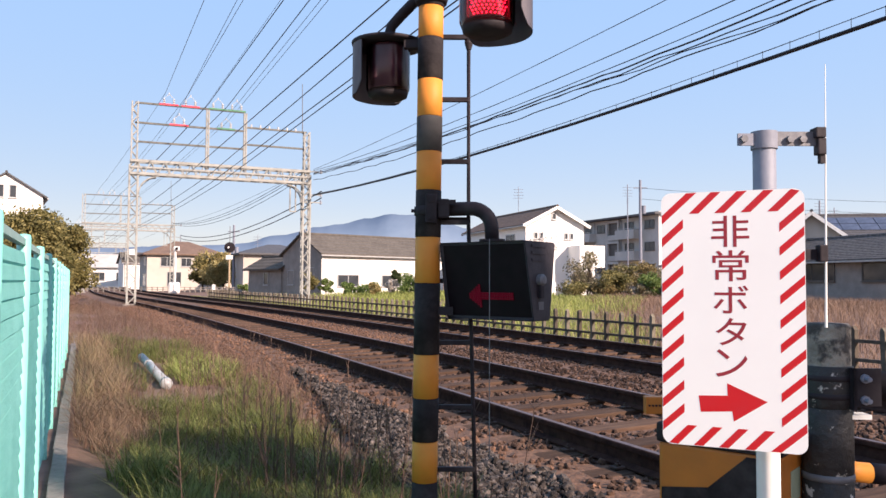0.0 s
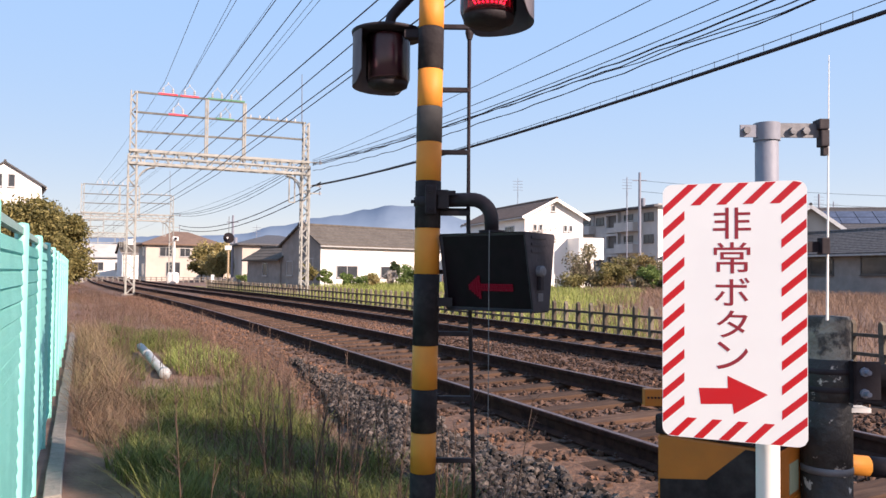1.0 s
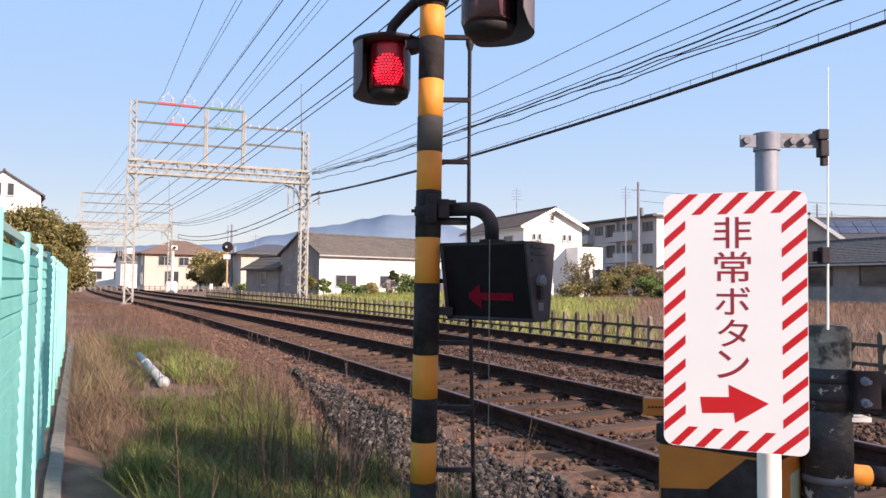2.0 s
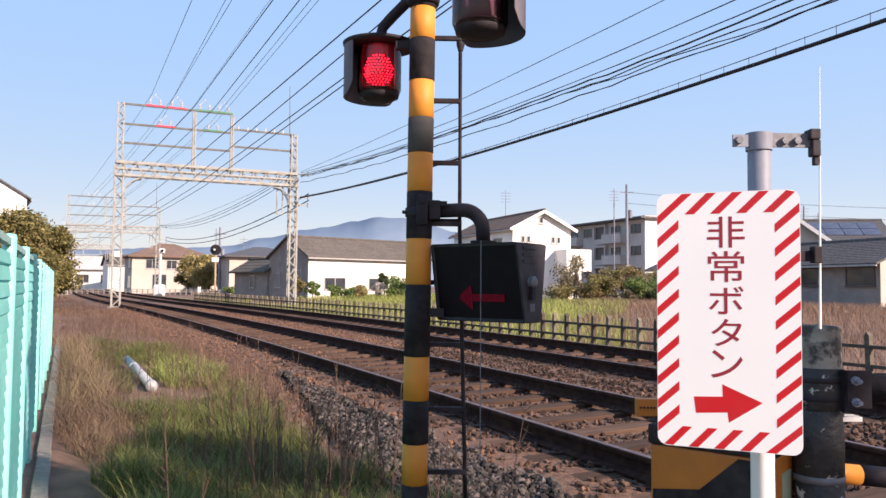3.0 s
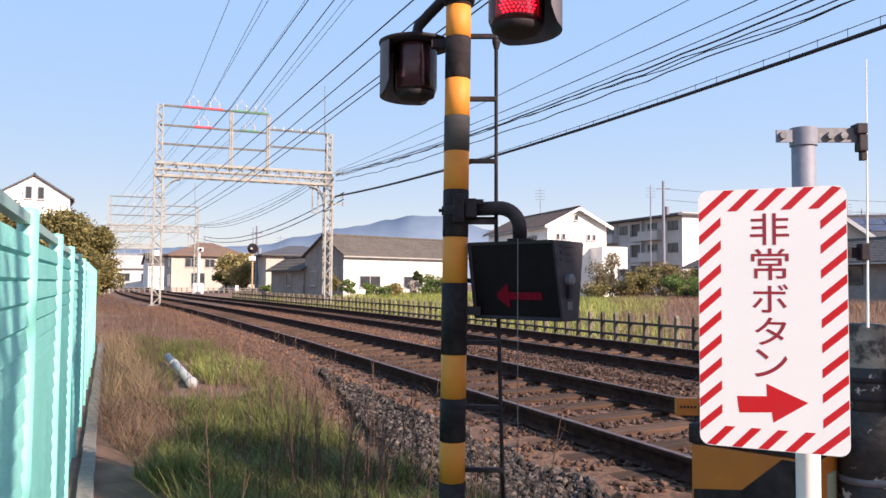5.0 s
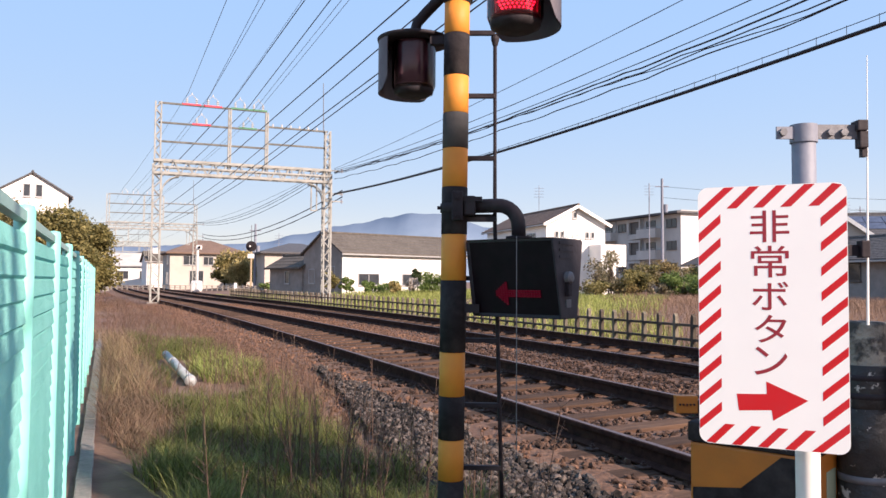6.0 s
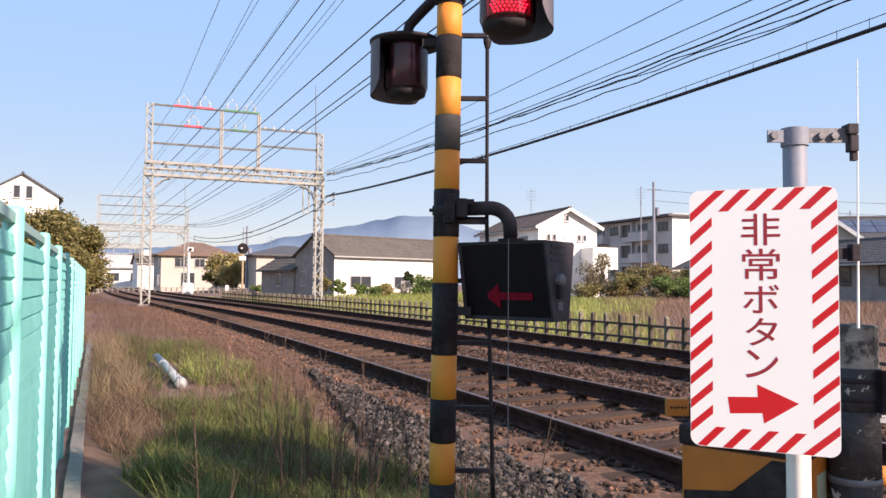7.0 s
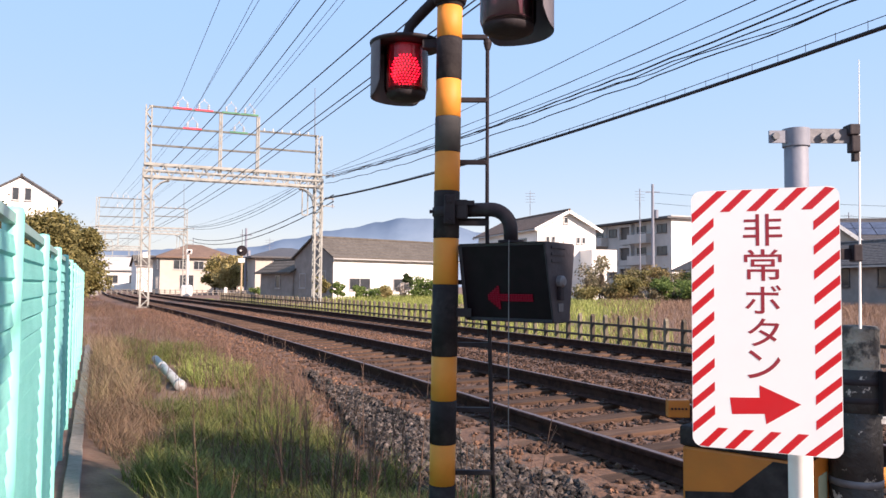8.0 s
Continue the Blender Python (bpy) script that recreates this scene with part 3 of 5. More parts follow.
    for z, x in ((2.305, 0.19), (2.003, 0.19), (1.706, 0.19), (1.43, 0.19), (1.14, 0.2), (0.85, 0.205), (0.55, 0.215), (0.262, 0.225)):
        part("rung", box(bmesh.new(), 0.04, x, 0.008, 0.03, z - 0.011 + g, z + 0.011 + g, bevel=0.003), M["black"], sig)
    part("rail_tip", lathe(bmesh.new(), [(0.0, 2.235 + g), (0.012, 2.245 + g), (0.02, 2.275 + g), (0.02, 2.29 + g)], 12, (0.19, 0.02)), M["black"], sig)
    part("cord", beam(bmesh.new(), (0.272, -0.3, 1.32 + g), (0.274, -0.3, 0.38 + g), 0.002, seg=5), M["zinc_dark"], sig, "thin pale hanging cord")
    return left, right


LED_BACK, LED_FRONT = crossing_signal()


# ---------------------------------------------------------------- emergency button sign
def rounded(w, h, r, n=6):
    pts = []
    for cx, cz, a in ((w - r, h - r, 0), (r, h - r, 90), (r, r, 180), (w - r, r, 270)):
        pts += [(cx + r * math.cos(radians(a + 90 * k / n)), cz + r * math.sin(radians(a + 90 * k / n))) for k in range(n + 1)]
    return pts


def clip_poly(poly, x0, x1, z0, z1):
    """Cuts a polygon to a rectangle."""
    for axis, lim, sign in ((0, x0, 1), (0, x1, -1), (1, z0, 1), (1, z1, -1)):
        res = []
        for i, p in enumerate(poly):
            q = poly[(i + 1) % len(poly)]
            a, b = (p[axis] - lim) * sign, (q[axis] - lim) * sign
            if a >= 0:
                res.append(p)
            if a * b < 0:
                t = a / (a - b)
                res.append((p[0] + t * (q[0] - p[0]), p[1] + t * (q[1] - p[1])))
        poly = res
        if not poly:
            break
    return poly


def flat(bm, poly, y):
    if len(poly) > 2:
        bm.faces.new([bm.verts.new((x, y, z)) for x, z in poly])


def emergency_sign():
    base = thing("emergency_sign", at_uv(0.768, 1.83, -0.25), "white emergency button sign with red stripes on a grey post", "sign")
    g = 0.25
    part("post", lathe(bmesh.new(), [(0.0265, 0.0), (0.0265, 1.2)], 28, ), M["white_paint"], base, "white painted lower post", True)
    part("post_top", lathe(bmesh.new(), [(0.0245, 1.2), (0.0265, 1.205), (0.0265, 1.49 + g), (0.024, 1.494 + g), (0.0, 1.495 + g)], 28), M["zinc"], base, "grey galvanised upper post", True)
    # clamp with a bar and a whip rod
    bm = lathe(bmesh.new(), [(0.0275, 1.455 + g), (0.0305, 1.455 + g), (0.0305, 1.497 + g), (0.0275, 1.497 + g)], 64)
    part("clamp_ring", bm, M["zinc"], base)
    part("clamp_ear", box(bmesh.new(), -0.068, -0.026, -0.014, -0.008, 1.462 + g, 1.491 + g), M["zinc"], base)
    part("clamp_bar", box(bmesh.new(), 0.026, 0.127, -0.014, -0.008, 1.462 + g, 1.496 + g), M["zinc_dark"], base)
    for x in (-0.055, 0.055, 0.085):
        part("bolt", beam(bmesh.new(), (x, -0.014, 1.477 + g), (x, -0.024, 1.477 + g), 0.009, seg=6), M["zinc_dark"], base)
    bm = box(bmesh.new(), 0.112, 0.136, -0.03, 0.006, 1.48 + g, 1.505 + g, bevel=0.003)
    box(bm, 0.118, 0.138, -0.026, 0.0, 1.44 + g, 1.48 + g, bevel=0.003)
    box(bm, 0.126, 0.138, -0.02, -0.004, 1.42 + g, 1.44 + g)
    part("rod_holder", bm, M["black"], base)
    part("whip_rod", beam(bmesh.new(), (0.136, -0.012, 1.03 + g), (0.144, -0.012, 1.66 + g), 0.0032, 0.001, 8), M["white_paint"], base, "thin white rod")
    part("lower_bracket", box(box(bmesh.new(), 0.02, 0.128, -0.012, -0.004, 1.19 + g, 1.215 + g), 0.118, 0.138, -0.026, 0.0, 1.185 + g, 1.225 + g, bevel=0.003), M["black"], base)
    # plate
    plate = new("sign_plate")
    plate.parent = base
    # left edge at u 0.510, v 1.79; right edge at u 0.787, v 1.68
    yaw = math.degrees(math.atan2(1.665 - 1.79, 0.787 - 0.510))
    plate.matrix_basis = pose(0.508 - 0.768, 1.79 - 1.83, 0.764 + g, 0, 0, yaw)
    tagged(plate, "white plate with red diagonal border stripes")
    w, h, r, bd = 0.304, 0.578, 0.022, 0.046
    part("board", prism(bmesh.new(), rounded(w, h, r), 0.0, 0.004), M["white_sign"], plate)
    bm = bmesh.new()
    e = 0.0012

    def inside_round(poly):
        # keep the corners round: pull points beyond the corner arc onto it
        res = []
        for x, z in poly:
            cx, cz = min(max(x, r), w - r), min(max(z, r), h - r)
            dx, dz = x - cx, z - cz
            d = math.hypot(dx, dz)
            if dx and dz and d > r - e:
                x, z = cx + dx * (r - e) / d, cz + dz * (r - e) / d
            res.append((x, z))
        return res
    # upright sides: the last stripe of each runs on round its corner
    for k in range(10):
        z, x1 = 0.030 + 0.0528 * k, 0.078 if k == 9 else 0.0488
        poly = [(e, z), (x1, z + (x1 - e) * 0.925), (x1, z + (x1 - e) * 0.925 + 0.0202), (e, z + 0.0202)]
        flat(bm, inside_round(clip_poly(poly, e, w - e, e, h - e)), -0.0003)
        z, x0 = 0.0026 + 0.0534 * k, 0.226 if k == 0 else 0.2527
        poly = [(x0, z + (x0 - 0.2527) * 0.9), (w - e, z + 0.0452), (w - e, z + 0.0645), (x0, z + (x0 - 0.2527) * 0.9 + 0.0193)]
        flat(bm, inside_round(clip_poly(poly, e, w - e, e, h - e)), -0.0003)
    for z0, z1, off, pitch, wd, lean_ in ((e, 0.0455, 0.0140, 0.0543, 0.0205, 0.0415), (h - 0.049, h - e, 0.0622, 0.0556, 0.0210, 0.0480)):
        for k in range(4):
            x = off + k * pitch
            poly = [(x, z0), (x + wd, z0), (x + wd + lean_, z1), (x + lean_, z1)]
            flat(bm, inside_round(clip_poly(poly, e, w - e, z0, z1)), -0.0004)
    bmesh.ops.recalc_face_normals(bm, faces=bm.faces)
    part("stripes", bm, M["red_sign"], plate, "red diagonal stripes")
    bm = bmesh.new()
    flat(bm, [(0.080, 0.114), (0.142, 0.1175), (0.141, 0.145), (0.2245, 0.1085), (0.1545, 0.0605), (0.1515, 0.083), (0.0845, 0.0775)], -0.0003)
    part("arrow", bm, M["red_sign"], plate, "red arrow")
    for k, ch in enumerate("非常ボタン"):
        cu = bpy.data.curves.new("letter", "FONT")
        cu.body, cu.size, cu.align_x, cu.align_y = ch, 0.086, "CENTER", "CENTER"
        cu.extrude, cu.offset = 0.0001, 0.0003
        ob = new("letter", cu)
        dg = bpy.context.evaluated_depsgraph_get()
        me = bpy.data.meshes.new_from_object(ob.evaluated_get(dg))
        me.transform(pose(0, 0, 0, 90, 0, 0))
        co = np.array([v.co[:] for v in me.vertices])
        bpy.data.objects.remove(ob)
        lo, hi = co.min(0), co.max(0)
        height = (0.0705, 0.070, 0.063, 0.0615, 0.062)[k]
        s = height / (hi[2] - lo[2])
        sx = (0.080, 0.077, 0.074, 0.065, 0.067)[k] / (hi[0] - lo[0])
        cz = (0.4866, 0.4087, 0.3329, 0.2605, 0.1898)[k]
        me.transform(Matrix.Translation((0.151, -0.0003, cz)) @ Matrix.Diagonal((sx, 1, s, 1)) @ Matrix.Translation((-(lo[0] + hi[0]) / 2, 0, -(lo[2] + hi[2]) / 2)))
        me.materials.clear()
        me.materials.append(M["red_text"])
        new("letter", me).parent = plate


emergency_sign()


# ---------------------------------------------------------------- barrier machine, bollard post
def barrier_machine():
    t = thing("barrier_machine", at_uv(1.02, 2.722, -0.295, -40), "orange and black striped crossing barrier machine cabinet", "barrier machine")
    g = 0.25
    part("cabinet", box(bmesh.new(), -0.205, 0.205, -0.155, 0.155, 0.05, 0.62 + g, bevel=0.01), M["orange"], t, "orange painted steel cabinet")
    part("plinth", box(bmesh.new(), -0.19, 0.19, -0.14, 0.14, 0.0, 0.05), M["concrete"], t)
    for poly in ([(-0.195, 0.30 + g), (-0.195, 0.465 + g), (-0.03, 0.49 + g), (0.10, 0.61 + g), (0.195, 0.61 + g), (0.195, 0.44 + g), (0.10, 0.33 + g)],
                 [(-0.195, 0.06), (-0.195, 0.12 + g), (0.06, 0.14 + g), (0.195, 0.28 + g), (0.195, 0.1 + g), (0.05, 0.06)]):
        bm = bmesh.new()
        flat(bm, poly, -0.1565)
        bmesh.ops.recalc_face_normals(bm, faces=bm.faces)
        part("stripe", bm, M["black_tape"], t, "black diagonal stripe")
    part("lid", box(bmesh.new(), -0.213, 0.213, -0.163, 0.163, 0.62 + g, 0.69 + g, bevel=0.012), M["black_tape"], t, "black sheet metal lid")
    part("side_label", box(bmesh.new(), 0.2055, 0.2075, -0.05, 0.05, 0.46 + g, 0.56 + g), material("label_green", (0.3, 0.36, 0.22), (0.36, 0.4, 0.27), 8, 0.6), t, "faded greenish label")
    part("side_door", box(bmesh.new(), 0.2052, 0.2092, -0.135, 0.135, 0.30 + g, 0.445 + g, bevel=0.002), M["orange"], t)
    part("hinge", box(bmesh.new(), 0.2055, 0.223, -0.13, -0.09, 0.38 + g, 0.43 + g, bevel=0.004), M["orange"], t)
    t2 = thing("warning_plate", at_uv(0.81, 2.93, 0.615), "small dirty yellow plate on top of the cabinet", "plate")
    part("plate", box(bmesh.new(), -0.045, 0.035, -0.02, 0.02, 0.025, 0.09, bevel=0.004), M["orange"], t2)
    bm = bmesh.new()
    for k in range(5):
        beam(bm, (-0.032 + 0.013 * k, -0.02, 0.058), (-0.032 + 0.013 * k, -0.026, 0.058), 0.004, seg=6)
    part("rivets", bm, M["black"], t2)


def bollard_post():
    t = thing("barrier_post", at_uv(1.302, 2.62, -0.25), "concrete post wrapped in worn black sheet with a bolted clamp", "post")
    g = 0.25
    bm = lathe(bmesh.new(), [(0.077, 0.0), (0.077, 0.99 + g), (0.072, 1.0 + g), (0.0, 1.004 + g)], 40)
    part("core", bm, M["chipped_cap"], t, "chipped concrete cap", True)
    for z0, z1, r in ((0.0, 0.48, 0.0805), (0.50, 0.72, 0.081), (0.72, 0.86, 0.083)):
        part("wrap", lathe(bmesh.new(), [(r - 0.003, z0 + g if z0 else 0), (r, z0 + 0.004 + g if z0 else 0.004), (r, z1 - 0.004 + g), (r - 0.003, z1 + g)], 40), M["chipped"], t, "glossy black wrap with chipped white spots", True)
    part("band", lathe(bmesh.new(), [(0.079, 0.478 + g), (0.083, 0.48 + g), (0.083, 0.5 + g), (0.079, 0.502 + g)], 40), M["zinc_dark"], t, "grey steel band", True)
    for z in (0.76, 0.82):
        part("band", lathe(bmesh.new(), [(0.082, z - 0.01 + g), (0.0855, z - 0.008 + g), (0.0855, z + 0.008 + g), (0.082, z + 0.01 + g)], 40), M["black"], t, smooth=True)
    bm = box(bmesh.new(), 0.04, 0.05, -0.10, 0.06, 0.72 + g, 0.858 + g)
    box(bm, 0.04, 0.13, -0.10, -0.09, 0.735 + g, 0.858 + g)
    part("clamp", bm, M["black"], t)
    for z in (0.755, 0.825):
        for x in (0.075,):
            part("bolt", lathe(bmesh.new(), [(0.0, 0.0), (0.015, 0.0), (0.015, 0.012), (0.0085, 0.012), (0.0085, 0.035), (0.0, 0.036)], 8), M["zinc"], t, "bright steel bolt").matrix_basis = pose(x, -0.098, z + g, 90, 0, 0)
    part("arm_pipe", beam(bmesh.new(), (0.06, -0.02, 0.79 + g), (1.2, 0.1, 0.79 + g), 0.05, seg=20), M["black_tape"], t, "thick black pipe", True)
    bm = box(bmesh.new(), 0.055, 0.12, -0.06, 0.0, 0.685 + g, 0.70 + g)
    part("bracket", bm, M["white_paint"], t)
    b = thing("boom_barrier", at_uv(1.36, 2.78, 0.45), "yellow and black barrier arm lying level", "boom barrier")
    for k in range(6):
        part("segment", beam(bmesh.new(), (0.02 + 0.125 * k * 1.2, 0, 0.02 - 0.013 * k), (0.02 + 0.125 * (k + 1) * 1.2, 0, 0.02 - 0.013 * (k + 1)), 0.036, seg=18), M["black"] if k % 2 else M["yellow"], b, "", True)
    part("support", box(bmesh.new(), -0.02, 0.03, -0.03, 0.03, -0.70, 0.03), M["black"], b)


barrier_machine()
bollard_post()


# ---------------------------------------------------------------- green fence with kerb
def green_fence():
    t = thing("green_fence", pose(0, 0, 0), "tall teal green fence with ribbed panels and steel posts", "fence", kind="structure")
    z0, z1 = -0.23, 1.31
    post = mesh_from("post", lathe(bmesh.new(), [(0.03, 0.0), (0.03, 1.575), (0.026, 1.59), (0.0, 1.595)], 16), M["teal_frame"], True)
    # one panel: a thin sheet pressed into flat steps
    bm = bmesh.new()
    prof = []
    n = 21
    for k in range(n):
        a = 1.46 * k / n
        prof += [(0.000, a + 0.003), (0.010, a + 0.012), (0.003, a + 1.46 / n - 0.004)]
    rows = []
    for y in np.linspace(0.0, 1.0, 9):
        rows.append([bm.verts.new((px_ + 0.004 * noise.noise((pz * 2, y * 4, 0)), y, pz)) for px_, pz in prof])
    for a, b in zip(rows, rows[1:]):
        for k in range(len(prof) - 1):
            bm.faces.new((a[k], a[k + 1], b[k + 1], b[k]))
    bmesh.ops.solidify(bm, geom=bm.faces[:], thickness=0.004)
    sheet = mesh_from("panel", bm, M["teal"])
    ys = [1.22 + 1.375 * k for k in range(12)]
    for k, y in enumerate(ys):
        p = new("post", post)
        p.parent = t
        p.matrix_basis = pose(fence_x(y) - 0.005, y, z0 - 0.02)
        if k + 1 < len(ys):
            y2 = ys[k + 1]
            x, x2 = fence_x(y), fence_x(y2)
            m = Matrix(((1, (x2 - x) , 0, x - 0.017), (0, (y2 - y), 0, y), (0, 0, 1, z0 + 0.03), (0, 0, 0, 1)))
            s = new("panel", sheet)
            s.parent = t
            s.matrix_basis = m
            bm = bar(bmesh.new(), (x - 0.01, y + 0.03, z1 - 0.01), (x2 - 0.01, y2 - 0.03, z1 - 0.005), 0.03, 0.03)
            part("top_rail", bm, M["grey_rail"], t, "pale grey top rail")
    kb = thing("kerb", pose(0, 0, 0), "row of pale concrete kerb blocks under the fence", "kerb", kind="structure")
    bm = box(bmesh.new(), -0.055, 0.045, 0.004, 0.596, -0.2, 0.0, bevel=0.01)
    for v in bm.verts:
        v.co.z += 0.005 * noise.noise(v.co * 9)
    block = mesh_from("kerb_block", bm, M["concrete"])
    for k in range(34):
        y = 0.9 + 0.6 * k
        o = new("kerb_block", block)
        o.parent = kb
        o.matrix_basis = pose(fence_x(y) + 0.12 + random.uniform(-0.006, 0.006), y, -0.205 + random.uniform(-0.008, 0.008), random.uniform(-0.6, 0.6), 0, 1.2 + random.uniform(-0.6, 0.6))


green_fence()


# ---------------------------------------------------------------- overhead line gantries
def lattice(bm, p, q, wx, wy, step, r=0.045, brace=0.032):
    """A square lattice column or beam from p to q."""
    p, q = Vector(p), Vector(q)
    d = q - p
    up = abs(d.z) > abs(d.x)
    a, b = (Vector((wx / 2, 0, 0)), Vector((0, wy / 2, 0))) if up else (Vector((0, 0, wx / 2)), Vector((0, wy / 2, 0)))
    n = max(1, round(d.length / step))
    for sa in (-1, 1):
        for sb in (-1, 1):
            bar(bm, p + a * sa + b * sb, q + a * sa + b * sb, r * 2)
    for k in range(n):
        c0, c1 = p + d * (k / n), p + d * ((k + 1) / n)
        s = 1 if k % 2 else -1
        for e, f in ((a, b), (b, a)):
            for side in (-1, 1):
                bar(bm, c0 + e * s + f * side, c1 - e * s + f * side, brace * 2, 0.045)


GX0, GX1, GY = 1.48, 11.05, 45.0


def insulator(bm, x, y, z):
    for k in range(3):
        beam(bm, (x, y, z + 0.1 * k), (x, y, z + 0.1 * k + 0.06), 0.085, 0.045, 8)
    beam(bm, (x, y, z), (x, y, z + 0.32), 0.02, seg=6)


def gantry():
    t = thing("overhead_gantry", pose(GX0, GY, -0.2), "pale grey lattice steel gantry carrying the overhead wires", "gantry", "overhead line gantries")
    X, w = -GX0, GX1 - GX0
    for x, top, ww in ((0.0, 7.7, 0.42), (w, 7.7, 0.42)):
        bm = bmesh.new()
        lattice(bm, (x, 0, 0.06), (x, 0, top), ww, ww, 0.45, 0.048, 0.03)
        part("column", bm, M["gantry"], t)
        part("footing", box(bmesh.new(), x - 0.4, x + 0.4, -0.4, 0.4, -0.6, 0.08, bevel=0.04), M["concrete"], t)
    bm = bmesh.new()
    lattice(bm, (-0.2, 0, 7.56), (w + 0.2, 0, 7.56), 0.7, 0.5, 0.36, 0.07, 0.036)
    for y in (-0.25, 0.25):
        bar(bm, (-0.2, y, 7.56), (w + 0.2, y, 7.56), 0.09)
    part("beam", bm, M["gantry"], t)
    for side in (1, -1):
        bm = bmesh.new()
        x0 = 0.25 if side == 1 else w - 0.25
        pts = [(x0 + side * 0.9 * (1 - math.cos(a)), 0, 6.1 + 0.95 * math.sin(a)) for a in [math.pi / 2 * k / 6 for k in range(7)]]
        for y in (-0.2, 0.2):
            tube(bm, [(x, y, z) for x, _, z in pts], 0.04, 6)
        part("knee_brace", bm, M["gantry"], t)
    # upper frame
    for x, z in ((0.0, 11.2), (3.85, 11.1), (5.95, 11.1), (w, 10.3)):
        bm = bmesh.new()
        ww = 0.3 if x in (0.0, w) else 0.12
        lattice(bm, (x, 0, 7.7), (x, 0, z), ww, ww, 0.4, 0.036, 0.022)
        part("upright", bm, M["gantry"], t)
    for x0, x1, z in ((0, 5.95, 11.15), (0, 5.95, 10.05), (0, 5.95, 9.0), (5.95, w, 10.28), (5.95, w, 9.28)):
        part("crossbar", bar(bmesh.new(), (x0, 0, z), (x1, 0, z), 0.1, 0.1), M["gantry_dark"], t, "dark grey crossbar")
    part("rod", beam(bmesh.new(), (w - 0.25, 0, 10.2), (w - 0.3, 0, 13.2), 0.03, 0.02), M["zinc_dark"], t)
    for cx, z, c in ((1.75, 11.2, "ins_red"), (2.9, 11.2, "ins_red"), (4.4, 11.2, "ins_green"), (5.45, 11.2, "ins_green"), (2.3, 10.1, "ins_red"), (4.87, 10.1, "ins_green")):
        part("marker_bar", box(bmesh.new(), cx - 0.5, cx + 0.5, -0.075, 0.075, z - 0.06, z + 0.03), M[c], t, "red painted bar" if c == "ins_red" else "green painted bar")
        bm = bmesh.new()
        for d in (-0.26, 0.26):
            insulator(bm, cx + d, 0, z + 0.05)
            beam(bm, (cx + d, 0, z + 0.34), (cx, 0, z + 0.58), 0.014, seg=6)
        beam(bm, (cx, 0, z + 0.55), (cx, 0, z + 0.66), 0.03, seg=8)
        part("insulator", bm, M["porcelain"], t, "pale porcelain insulators")
    bm = bmesh.new()
    for k in range(6):
        beam(bm, (6.3 + 0.52 * k, 0, 10.3), (6.3 + 0.52 * k, 0, 10.48), 0.06, 0.04, 8)
    tagged(part("pin_insulators", bm, M["porcelain"], t, "row of small pale insulators"), kind="stuff")
    bm = bmesh.new()
    for x in (w - 0.95, w - 0.62):
        bar(bm, (x, 0, 5.5), (x, 0, 7.2), 0.07)
    bar(bm, (w - 0.95, 0, 5.5), (w - 0.62, 0, 5.5), 0.07)
    part("hanging_frame", bm, M["gantry"], t)
    # side arms for the cables
    for z in (7.95, 6.55, 6.1):
        part("side_arm", bar(bmesh.new(), (w - 0.2, 0, z), (w + 1.0, 0, z), 0.06), M["gantry"], t)
        part("pin", beam(bmesh.new(), (w + 0.9, 0, z - 0.1), (w + 0.9, 0, z + 0.15), 0.05), M["zinc"], t)
    part("number_plate", box(bmesh.new(), -0.13, 0.13, -0.27, -0.255, 2.75, 3.05), M["white_paint"], t, "small white plate")
    return t


g1 = gantry()
for gy, gx in ((95.5, -2.0), (146, -5.6), (196, -6.6)):
    far = copy_thing(g1, pose(gx, gy, -0.2))
    for ob in list(far.children):
        if ob.name.startswith("marker_bar"):
            bpy.data.objects.remove(ob)


# ---------------------------------------------------------------- wires
def wire(p, q, sag, r, mat, label, n=14, wave=0.0):
    """A hanging wire; wave: how far a slack one strays from its curve."""
    p, q = Vector(p), Vector(q)
    pts = [p.lerp(q, k / n) - Vector((0, 0, 4 * sag * (k / n) * (1 - k / n) + wave * noise.noise((k * 0.55, p.z * 9, q.x * 3)))) for k in range(n + 1)]
    ob = part("wire", tube(bmesh.new(), pts, r, 6), mat, None, "", True)
    return tagged(ob, label, "wire", "overhead wires")


NEAR = [
    ((3.04, 11.66), 3.80, 0.012, "wire"), ((3.66, 10.44), 4.26, 0.010, "wire"), ((4.24, 11.69), 5.44, 0.012, "wire"),
    ((5.35, 11.25), 6.48, 0.020, "wire_black"), ((5.26, 11.18), 6.26, 0.008, "wire"), ((6.39, 11.19), 6.86, 0.020, "wire_black"),
    ((6.24, 10.39), 6.57, 0.010, "wire"), ((6.50, 10.41), 6.78, 0.010, "wire"), ((4.68, 7.54), 6.70, 0.018, "wire_black"),
    ((5.48, 7.21), 6.46, 0.016, "wire_black"), ((5.46, 6.66), 6.71, 0.016, "wire_black"), ((5.96, 6.69), 6.74, 0.016, "wire_black"),
]
WIRES = []
for (x, z), x_end, r, m in NEAR:
    WIRES += [((x, 45, z), (x_end, -6, z), 0.0, r, m), ((x, 45, z), (x - 3.5, 95.5, z), 0.25, r, m), ((x - 3.5, 95.5, z), (x - 7.1, 146, z), 0.3, r, m)]
